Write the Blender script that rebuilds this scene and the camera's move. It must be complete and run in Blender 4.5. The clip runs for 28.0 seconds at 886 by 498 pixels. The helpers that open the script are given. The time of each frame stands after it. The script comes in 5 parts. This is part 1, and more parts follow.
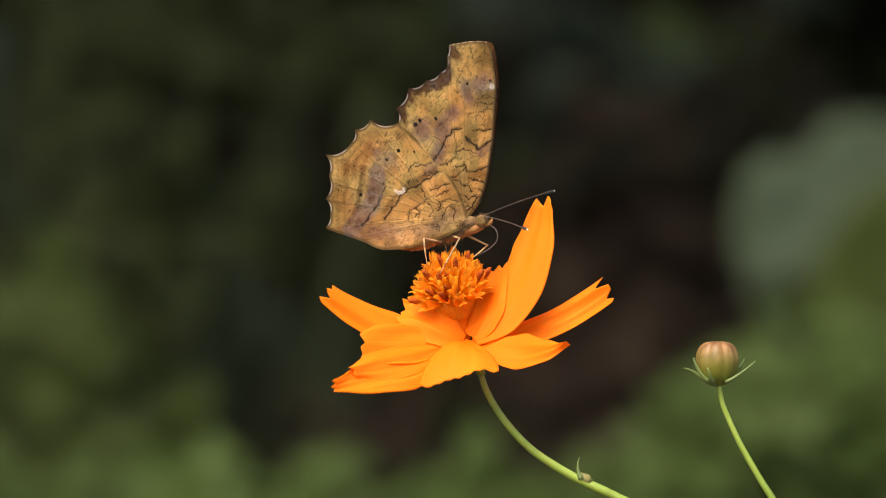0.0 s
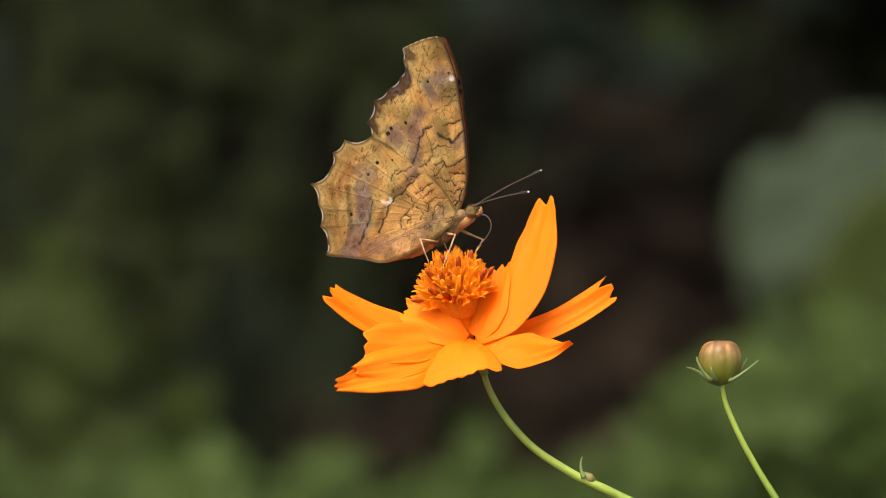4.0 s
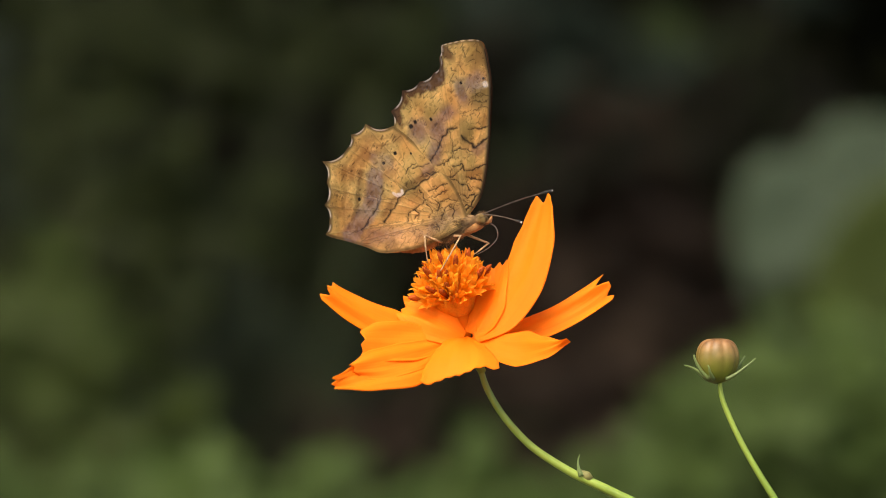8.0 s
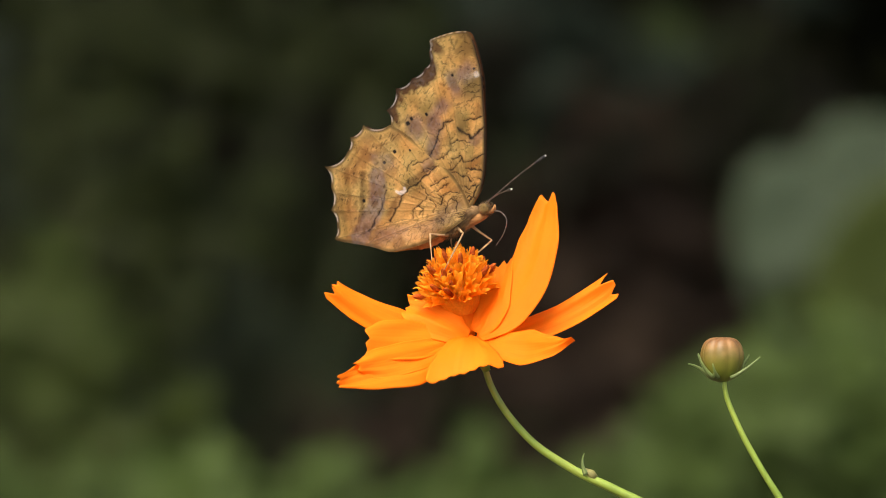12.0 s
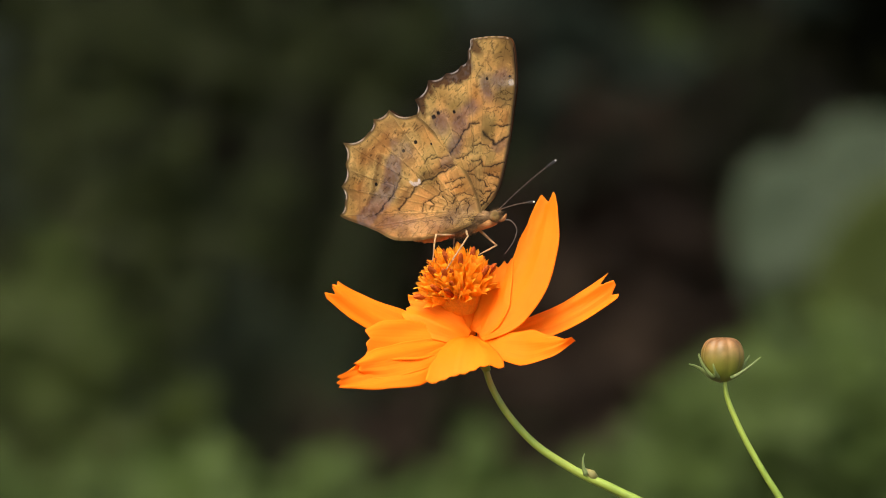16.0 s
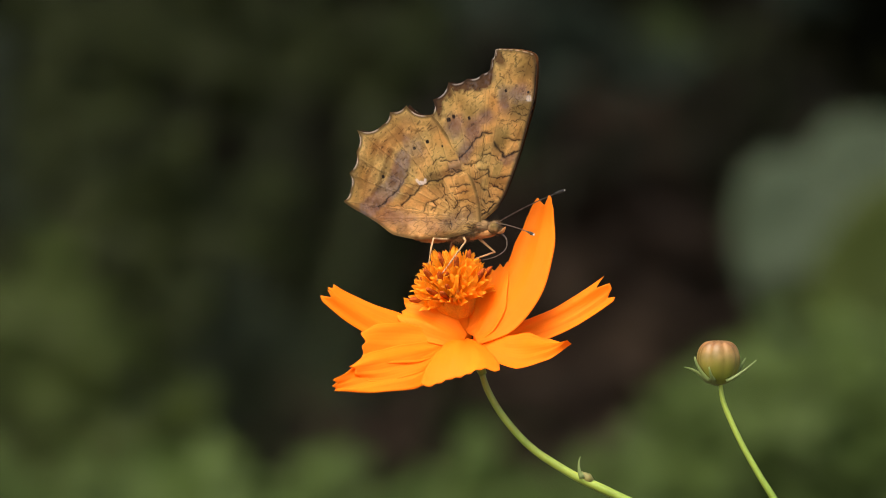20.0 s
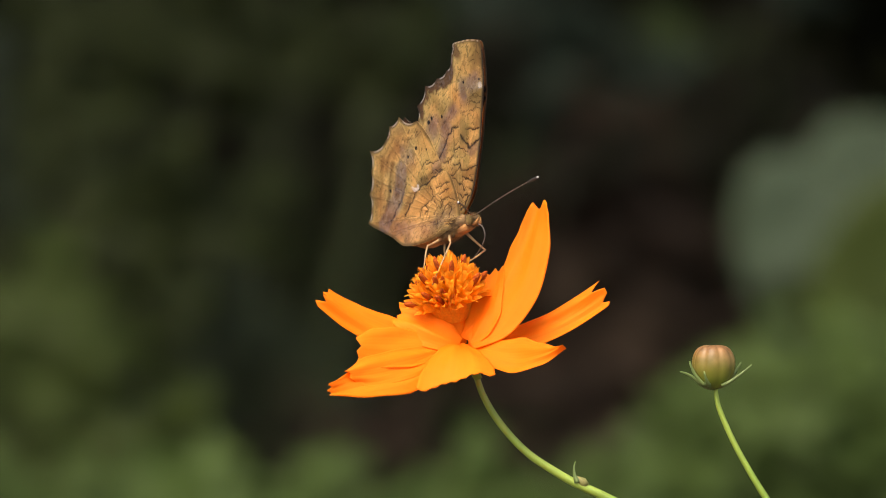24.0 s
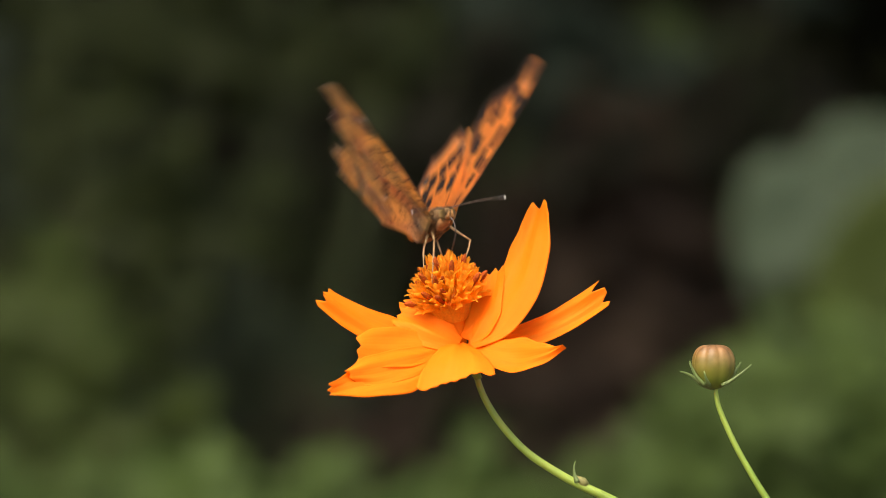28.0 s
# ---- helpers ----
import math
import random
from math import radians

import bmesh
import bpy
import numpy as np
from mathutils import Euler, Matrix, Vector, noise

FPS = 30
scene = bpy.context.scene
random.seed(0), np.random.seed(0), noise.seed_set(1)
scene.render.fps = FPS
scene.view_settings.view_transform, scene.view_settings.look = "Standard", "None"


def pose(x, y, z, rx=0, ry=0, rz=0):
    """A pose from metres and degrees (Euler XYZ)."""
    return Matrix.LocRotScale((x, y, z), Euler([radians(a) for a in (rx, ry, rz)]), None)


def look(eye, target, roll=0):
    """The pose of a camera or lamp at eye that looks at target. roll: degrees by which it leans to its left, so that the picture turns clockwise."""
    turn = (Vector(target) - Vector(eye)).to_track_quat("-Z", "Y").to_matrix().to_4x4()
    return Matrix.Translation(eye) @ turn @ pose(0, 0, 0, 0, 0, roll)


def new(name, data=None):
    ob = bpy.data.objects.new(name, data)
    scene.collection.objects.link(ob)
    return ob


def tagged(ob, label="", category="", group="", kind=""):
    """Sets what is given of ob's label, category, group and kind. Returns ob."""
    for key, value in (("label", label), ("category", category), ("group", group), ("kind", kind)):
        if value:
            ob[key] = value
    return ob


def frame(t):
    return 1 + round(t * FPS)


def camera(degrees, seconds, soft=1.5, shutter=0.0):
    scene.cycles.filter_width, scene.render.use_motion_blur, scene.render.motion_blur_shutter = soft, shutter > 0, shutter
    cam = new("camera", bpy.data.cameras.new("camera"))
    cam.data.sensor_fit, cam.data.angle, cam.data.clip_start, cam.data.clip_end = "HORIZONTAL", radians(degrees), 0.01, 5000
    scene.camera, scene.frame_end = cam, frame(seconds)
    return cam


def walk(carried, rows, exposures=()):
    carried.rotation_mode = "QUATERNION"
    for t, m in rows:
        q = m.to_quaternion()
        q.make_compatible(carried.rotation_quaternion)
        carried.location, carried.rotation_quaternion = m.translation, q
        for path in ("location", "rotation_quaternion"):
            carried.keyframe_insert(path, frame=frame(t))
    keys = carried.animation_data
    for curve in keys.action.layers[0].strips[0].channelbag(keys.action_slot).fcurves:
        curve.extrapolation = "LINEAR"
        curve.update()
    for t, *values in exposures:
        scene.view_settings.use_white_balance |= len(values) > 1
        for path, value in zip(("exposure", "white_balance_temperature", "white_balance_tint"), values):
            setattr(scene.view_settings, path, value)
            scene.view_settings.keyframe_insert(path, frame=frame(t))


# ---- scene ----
cam = camera(10.0, 28.0, soft=0.6, shutter=0.5)
EYE = (0.0, -0.8, 0.75)
walk(cam, [(0.0, look(EYE, (0, 0, 0.75))), (28.0, look(EYE, (0, 0, 0.75)))], exposures=[(0.0, 1.1, 7300, 10), (2.3, 1.1, 7300, 10), (3.0, 1.33, 7300, 10), (4.2, 1.1, 7300, 10), (24.0, 1.1, 7300, 10), (25.0, 1.14, 7300, 10), (26.0, 1.32, 7300, 10), (27.0, 1.18, 7300, 10), (28.0, 1.18, 7300, 10)])
cam.data.dof.use_dof = True
cam.data.dof.focus_distance = 0.797
cam.data.dof.aperture_fstop = 19.0

# ---- light: bright overcast day in the shade of a garden ----
world = bpy.data.worlds.new("overcast_sky")
scene.world = world
world.use_nodes = True
wn = world.node_tree
sky = wn.nodes.new("ShaderNodeTexSky")
sky.sky_type, sky.sun_disc = "NISHITA", False
sky.sun_elevation, sky.sun_rotation = radians(50), radians(210)
sky.air_density, sky.dust_density = 1.0, 4.0
wn.nodes["Background"].inputs["Strength"].default_value = 0.15
wn.links.new(sky.outputs["Color"], wn.nodes["Background"].inputs["Color"])
sun = new("sun", bpy.data.lights.new("sun", "SUN"))
sun.data.energy, sun.data.angle, sun.data.color = 1.9, radians(40), (1.0, 0.95, 0.87)
sun.matrix_world = look((-0.25, -0.48, 1.0), (0, 0, 0))

MM = 0.001
EYE_Z, REACH = 0.75, 0.8
rng = np.random.default_rng(7)


# ---- materials ----
def blank(name):
    m = bpy.data.materials.new(name)
    m.use_nodes = True
    nt = m.node_tree
    nt.nodes.clear()
    out = nt.nodes.new("ShaderNodeOutputMaterial")
    return m, nt, out


def mixed(nt, kind, fac, a, b):
    """A colour mix node; fac, a and b are sockets or values."""
    n = nt.nodes.new("ShaderNodeMix")
    n.data_type, n.blend_type = "RGBA", kind
    for socket, v in ((n.inputs[0], fac), (n.inputs[6], a), (n.inputs[7], b)):
        if isinstance(v, bpy.types.NodeSocket):
            nt.links.new(v, socket)
        else:
            socket.default_value = v if isinstance(v, (int, float)) else (*v, 1)
    return n.outputs[2]


def noisy(nt, scale, detail=4.0, lo=0.35, hi=0.65, coords="Object", stretch=(1, 1, 1)):
    tc = nt.nodes.new("ShaderNodeTexCoord")
    mp = nt.nodes.new("ShaderNodeMapping")
    mp.inputs["Scale"].default_value = stretch
    n = nt.nodes.new("ShaderNodeTexNoise")
    n.inputs["Scale"].default_value, n.inputs["Detail"].default_value = scale, detail
    r = nt.nodes.new("ShaderNodeMapRange")
    r.inputs["From Min"].default_value, r.inputs["From Max"].default_value = lo, hi
    nt.links.new(tc.outputs[coords], mp.inputs["Vector"])
    nt.links.new(mp.outputs["Vector"], n.inputs["Vector"])
    nt.links.new(n.outputs["Fac"], r.inputs["Value"])
    return r.outputs["Result"]


def surface(nt, out, colour, rough=0.6, through_light=0.0, tint=None, bump=None, depth=0.0001, sheen=0.0, spec=0.5):
    """Principled surface, with a share of light that passes through the thin tissue."""
    p = nt.nodes.new("ShaderNodeBsdfPrincipled")
    p.inputs["Roughness"].default_value = rough
    p.inputs["Specular IOR Level"].default_value = spec
    p.inputs["Sheen Weight"].default_value = sheen
    if isinstance(colour, bpy.types.NodeSocket):
        nt.links.new(colour, p.inputs["Base Color"])
    else:
        p.inputs["Base Color"].default_value = (*colour, 1)
    if bump is not None:
        b = nt.nodes.new("ShaderNodeBump")
        b.inputs["Distance"].default_value = depth
        nt.links.new(bump, b.inputs["Height"])
        nt.links.new(b.outputs["Normal"], p.inputs["Normal"])
    last = p.outputs["BSDF"]
    if through_light:
        t = nt.nodes.new("ShaderNodeBsdfTranslucent")
        c = tint if tint is not None else colour
        if isinstance(c, bpy.types.NodeSocket):
            nt.links.new(c, t.inputs["Color"])
        else:
            t.inputs["Color"].default_value = (*c, 1)
        m = nt.nodes.new("ShaderNodeMixShader")
        m.inputs["Fac"].default_value = through_light
        nt.links.new(last, m.inputs[1])
        nt.links.new(t.outputs["BSDF"], m.inputs[2])
        last = m.outputs["Shader"]
    nt.links.new(last, out.inputs["Surface"])


def plain(name, dark, light, scale, rough=0.6, through_light=0.0, depth=0.0001, stretch=(1, 1, 1), random_share=0.0, sheen=0.0, spec=0.5):
    m, nt, out = blank(name)
    a = noisy(nt, scale, stretch=stretch)
    c = mixed(nt, "MIX", a, dark, light)
    fine = noisy(nt, scale * 6, 3.0, stretch=stretch)
    c = mixed(nt, "MULTIPLY", 0.35, c, mixed(nt, "MIX", fine, (0.7, 0.7, 0.7), (1.1, 1.1, 1.1)))
    if random_share:
        info = nt.nodes.new("ShaderNodeObjectInfo")
        c = mixed(nt, "MULTIPLY", random_share, c, mixed(nt, "MIX", info.outputs["Random"], (0.45, 0.45, 0.5), (1.25, 1.2, 1.0)))
    surface(nt, out, c, rough, through_light, None, fine, depth, sheen, spec)
    return m


def wing_material(name, ground_dark, ground_light, band, line, white, haze, through_light, pale, glow):
    """The masks of the wing's own scales (band, line, white, haze) choose the colour."""
    m, nt, out = blank(name)
    at = nt.nodes.new("ShaderNodeAttribute")
    at.attribute_name = "scales"
    sep = nt.nodes.new("ShaderNodeSeparateColor")
    nt.links.new(at.outputs["Color"], sep.inputs["Color"])
    c = mixed(nt, "MIX", noisy(nt, 260, 5.0), ground_dark, ground_light)
    c = mixed(nt, "MIX", at.outputs["Alpha"], c, haze)
    c = mixed(nt, "MIX", sep.outputs["Red"], c, band)
    fine = noisy(nt, 2600, 2.0, 0.3, 0.7)
    c = mixed(nt, "MULTIPLY", 0.5, c, mixed(nt, "MIX", fine, (0.62, 0.6, 0.58), (1.15, 1.15, 1.15)))
    c = mixed(nt, "MULTIPLY", 0.45, c, mixed(nt, "MIX", noisy(nt, 1100, 3.0, 0.38, 0.62), (0.66, 0.62, 0.56), (1.2, 1.2, 1.2)))
    c = mixed(nt, "MIX", sep.outputs["Green"], c, line)
    c = mixed(nt, "MIX", sep.outputs["Blue"], c, white)
    tint = mixed(nt, "MIX", pale, c, glow)
    tint = mixed(nt, "MIX", sep.outputs["Green"], tint, line)
    tint = mixed(nt, "MULTIPLY", sep.outputs["Red"], tint, (0.34, 0.20, 0.12))
    tint = mixed(nt, "MULTIPLY", at.outputs["Alpha"], tint, (0.70, 0.64, 0.62))
    surface(nt, out, c, 0.75, through_light, tint, fine, 0.00006, 0.15, 0.2)
    return m


PETAL, nt_, out_ = blank("orange_petal")
c_ = mixed(nt_, "MIX", noisy(nt_, 90, 3.0), (0.97, 0.250, 0.012), (0.99, 0.300, 0.020))
tc_ = nt_.nodes.new("ShaderNodeUVMap")
wave_ = nt_.nodes.new("ShaderNodeTexWave")
wave_.bands_direction = "Y"
wave_.inputs["Scale"].default_value, wave_.inputs["Distortion"].default_value = 4.0, 1.2
nt_.links.new(tc_.outputs["UV"], wave_.inputs["Vector"])
c_ = mixed(nt_, "MULTIPLY", 0.05, c_, mixed(nt_, "MIX", wave_.outputs["Fac"], (0.75, 0.6, 0.5), (1.1, 1.1, 1.1)))
sep_ = nt_.nodes.new("ShaderNodeSeparateXYZ")
nt_.links.new(tc_.outputs["UV"], sep_.inputs["Vector"])
base_ = nt_.nodes.new("ShaderNodeMapRange")
base_.inputs["From Min"].default_value, base_.inputs["From Max"].default_value = 0.30, 0.02
nt_.links.new(sep_.outputs["X"], base_.inputs["Value"])
mul_ = nt_.nodes.new("ShaderNodeMath")
mul_.operation = "MULTIPLY"
nt_.links.new(base_.outputs["Result"], mul_.inputs[0])
nt_.links.new(noisy(nt_, 7.0, 3.0, 0.45, 0.62, "UV", (0.35, 2.2, 1.0)), mul_.inputs[1])
c_ = mixed(nt_, "MIX", mul_.outputs["Value"], c_, (0.93, 0.19, 0.004))
surface(nt_, out_, c_, 0.6, 0.5, (1.0, 0.40, 0.045), wave_.outputs["Fac"], 0.000018, 0.0, 0.15)

FLORET = plain("orange_floret", (0.99, 0.40, 0.028), (0.99, 0.52, 0.055), 500, 0.6, 0.6, random_share=0.12, spec=0.2)
ANTHER = plain("dark_red_anther", (0.26, 0.040, 0.006), (0.55, 0.11, 0.012), 700, 0.7, random_share=0.3, spec=0.15)
DISC = plain("orange_brown_disc", (0.90, 0.33, 0.02), (0.93, 0.42, 0.05), 250, 0.7, 0.4)
STEM = plain("fresh_green_stem", (0.17, 0.265, 0.034), (0.31, 0.42, 0.068), 120, 0.45, 0.1, 0.00003, (1, 1, 0.25))
SEPAL = plain("green_bract", (0.11, 0.165, 0.052), (0.19, 0.26, 0.085), 120, 0.5, 0.25, 0.00001)
NODE = plain("brown_node_scale", (0.17, 0.17, 0.05), (0.30, 0.27, 0.08), 250, 0.6, 0.1, 0.00002)
FUR = plain("fawn_fur", (0.09, 0.055, 0.027), (0.24, 0.145, 0.068), 900, 0.9, 0.0, 0.00005, sheen=0.05, spec=0.1)
BELLY = plain("buff_belly_fur", (0.28, 0.125, 0.046), (0.48, 0.25, 0.095), 700, 0.9, 0.0, 0.00005, sheen=0.05, spec=0.1)
EYE_SHELL = plain("brown_eye", (0.10, 0.062, 0.018), (0.22, 0.14, 0.045), 1500, 0.45, spec=0.25)
LIMB = plain("pale_buff_leg", (0.32, 0.18, 0.08), (0.50, 0.32, 0.15), 900, 0.6)
FEELER = plain("dark_brown_antenna", (0.05, 0.035, 0.025), (0.16, 0.11, 0.08), 1800, 0.5)
PROBOSCIS = plain("grey_brown_proboscis", (0.06, 0.045, 0.036), (0.13, 0.10, 0.08), 900, 0.5)
CLUB = plain("black_antenna_club", (0.01, 0.009, 0.008), (0.03, 0.025, 0.02), 900, 0.5)
TIP = plain("white_antenna_tip", (0.7, 0.68, 0.62), (0.85, 0.83, 0.78), 900, 0.6)
UNDER = wing_material("ochre_wing_underside", (0.31, 0.198, 0.056), (0.80, 0.555, 0.205), (0.085, 0.040, 0.018), (0.020, 0.012, 0.008), (0.84, 0.78, 0.70), (0.29, 0.200, 0.135), 0.56, 0.97, (1.0, 0.68, 0.24))
UPPER = wing_material("orange_wing_upperside", (0.74, 0.21, 0.03), (0.85, 0.31, 0.055), (0.20, 0.085, 0.03), (0.018, 0.01, 0.008), (0.8, 0.72, 0.55), (0.7, 0.3, 0.1), 0.72, 0.85, (1.0, 0.53, 0.15))


# ---- building helpers ----
def part(name, bm, material, parent, label=""):
    """Links a bmesh as one mesh object under a thing or part."""
    me = bpy.data.meshes.new(name)
    bm.to_mesh(me)
    bm.free()
    for p in me.polygons:
        p.use_smooth = True
    for m in material if isinstance(material, (list, tuple)) else (material,):
        me.materials.append(m)
    ob = new(name, me)
    ob.parent = parent
    return tagged(ob, label)


def share(name, me, parent, m, label=""):
    ob = new(name, me)
    ob.parent = parent
    ob.matrix_basis = m
    return tagged(ob, label)


def at(px, py, y=0.0):
    """A point y metres behind the flower's plane, on the sight line that crosses the view at px, py (view 1568 units wide)."""
    k = (REACH + y) / REACH * (2 * REACH * math.tan(radians(5)) / 1568)
    return Vector(((px - 784) * k, y, EYE_Z + (441 - py) * k))


def tube(bm, pts, radii, sides=10, cap=True):
    """A round tapering tube along points."""
    pts = [Vector(p) for p in pts]
    rings = []
    side = None
    for i, p in enumerate(pts):
        d = (pts[min(i + 1, len(pts) - 1)] - pts[max(i - 1, 0)]).normalized()
        if side is None:
            side = d.orthogonal().normalized()
        side = (side - d * side.dot(d)).normalized()
        other = d.cross(side)
        r = radii[i] if isinstance(radii, (list, tuple)) else radii
        rings.append([bm.verts.new(p + (side * math.cos(a) + other * math.sin(a)) * r) for a in (2 * math.pi * k / sides for k in range(sides))])
    for a, b in zip(rings, rings[1:]):
        for k in range(sides):
            bm.faces.new((a[k], a[(k + 1) % sides], b[(k + 1) % sides], b[k]))
    if cap:
        bm.faces.new(rings[0][::-1])
        bm.faces.new(rings[-1])
    return bm


def curve3(a, b, c, n):
    """Points on a quadratic curve."""
    a, b, c = Vector(a), Vector(b), Vector(c)
    return [a * (1 - t) ** 2 + b * 2 * t * (1 - t) + c * t * t for t in (i / (n - 1) for i in range(n))]


def spline(pts, n):
    """Catmull-Rom points through pts."""
    pts = [Vector(p) for p in pts]
    q = [pts[0] * 2 - pts[1], *pts, pts[-1] * 2 - pts[-2]]
    out = []
    for i in range(n):
        s = i / (n - 1) * (len(pts) - 1)
        k = min(int(s), len(pts) - 2)
        t = s - k
        a, b, c, d = q[k:k + 4]
        out.append(0.5 * (b * 2 + (c - a) * t + (a * 2 - b * 5 + c * 4 - d) * t * t + (b * 3 - a - c * 3 + d) * t ** 3))
    return out


def ball(bm, centre, radii, turn=None, seg=20, rings=14, rough=0.0):
    """An ellipsoid, a little uneven."""
    start = len(bm.verts)
    m = Matrix.Translation(centre) @ (turn or Matrix()) @ Matrix.Diagonal((*radii, 1))
    made = bmesh.ops.create_uvsphere(bm, u_segments=seg, v_segments=rings, radius=1.0, matrix=m)
    if rough:
        for v in made["verts"]:
            v.co += Vector(noise.noise_vector(v.co * 900)) * rough
    return bm


# ---- ground ----
bm = bmesh.new()
for i in range(41):
    for j in range(41):
        sx, sy = (i - 20) / 20, (j - 20) / 20
        x, y = math.copysign(abs(sx) ** 3, sx) * 1500, math.copysign(abs(sy) ** 3, sy) * 1500
        bm.verts.new((x, y, 0.02 * noise.noise((x * 1.5, y * 1.5, 0)) if abs(x) < 20 and abs(y) < 20 else 0))
bm.verts.ensure_lookup_table()
for i in range(40):
    for j in range(40):
        k = i * 41 + j
        bm.faces.new((bm.verts[k], bm.verts[k + 41], bm.verts[k + 42], bm.verts[k + 1]))
SOIL = plain("dark_garden_soil", (0.035, 0.022, 0.014), (0.085, 0.055, 0.036), 9, 0.95, 0.0, 0.01)
tagged(part("ground", bm, SOIL, None), "dark brown garden soil under the plants", "ground", kind="structure")

# ---- the flowering plant ----
plant = tagged(new("cosmos_plant"), "orange cosmos plant with one open flower and a closed bud", "flower")
PX = 2 * REACH * math.tan(radians(5)) / 1568


def petal(line, tilt, widths, cup, teeth, seed, slant=0.0):
    """One ray petal: a curved blade with shallow grooves. line: base, bend and tip; tilt: how far its upper edge leans away, in degrees;
    widths: seen from the front, at even steps from base to tip; teeth: how far the tip is cut back at even steps across it; slant: how much shorter its first edge is than the other."""
    nu, nv = 44, 30
    base, ctrl, tip = [at(p[0], p[1], p[2] * MM) for p in line]
    line = curve3(base, ctrl, tip, nu + 1)
    flip = 1 if (tip - base).x > 0 else -1
    bm = bmesh.new()
    uvl = bm.loops.layers.uv.new("UVMap")
    grid, back, where = [], [], {}
    lean_c, lean_s = math.cos(radians(tilt)), math.sin(radians(tilt))
    for i in range(nu + 1):
        t = i / nu
        tang = (line[min(i + 1, nu)] - line[max(i - 1, 0)]).normalized()
        seen = Vector((-tang.z, 0, tang.x)).normalized() * flip
        w_dir = seen * lean_c + Vector((0, lean_s, 0))
        w_dir = (w_dir - tang * w_dir.dot(tang)).normalized()
        up = tang.cross(w_dir).normalized() * flip
        k = t * (len(widths) - 1)
        j = min(int(k), len(widths) - 2)
        e = k - j
        e = e * e * (3 - 2 * e) * 0.5 + e * 0.5
        w = (widths[j] * (1 - e) + widths[j + 1] * e) * PX / max(0.3, abs(w_dir.dot(seen)))
        row, brow = [], []
        for j in range(nv + 1):
            s = j / nv * 2 - 1
            q = (s + 1) / 2 * (len(teeth) - 1)
            n = min(int(q), len(teeth) - 2)
            cut = teeth[n] + (teeth[n + 1] - teeth[n]) * (q - n)
            drop = (max(0, (t - 0.72) / 0.28) ** 1.3 * cut + slant * (1 - s) / 2 * t ** 1.5) * PX
            edge = 1 - 0.02 * noise.noise((t * 5, seed * 3.1 + (s > 0), 0.5)) * (abs(s) > 0.8)
            groove = (0.00007 * math.cos(s * 7.5 + seed) + 0.00002 * math.cos(s * 17 + seed * 2)) * min(1, t * 2) + 0.00026 * noise.noise((t * 3 + seed, s * 2.0, 0))
            wave = 0.0006 * t * t * math.sin(3.1 * s + seed * 1.7 + t * 3)
            p = line[i] + w_dir * (s * edge / 2 * w) + up * (cup * (1 - s * s) * w * (0.3 + 0.7 * math.sin(math.pi * min(t, 0.75))) + groove + wave) - tang * drop
            a = bm.verts.new(p + up * 0.00008)
            b = bm.verts.new(p - up * 0.00008)
            where[a] = where[b] = (t, (s + 1) / 2)
            row.append(a), brow.append(b)
        grid.append(row), back.append(brow)
    for i in range(nu):
        for j in range(nv):
            bm.faces.new((grid[i][j], grid[i][j + 1], grid[i + 1][j + 1], grid[i + 1][j]))
            bm.faces.new((back[i][j], back[i + 1][j], back[i + 1][j + 1], back[i][j + 1]))
    for i in range(nu):
        bm.faces.new((grid[i][0], grid[i + 1][0], back[i + 1][0], back[i][0]))
        bm.faces.new((grid[i][nv], back[i][nv], back[i + 1][nv], grid[i + 1][nv]))
    for j in range(nv):
        bm.faces.new((grid[nu][j], grid[nu][j + 1], back[nu][j + 1], back[nu][j]))
    for f in bm.faces:
        for lp in f.loops:
            lp[uvl].uv = where[lp.vert]
    return part("petal", bm, PETAL, plant)


HEAD = at(822, 594)
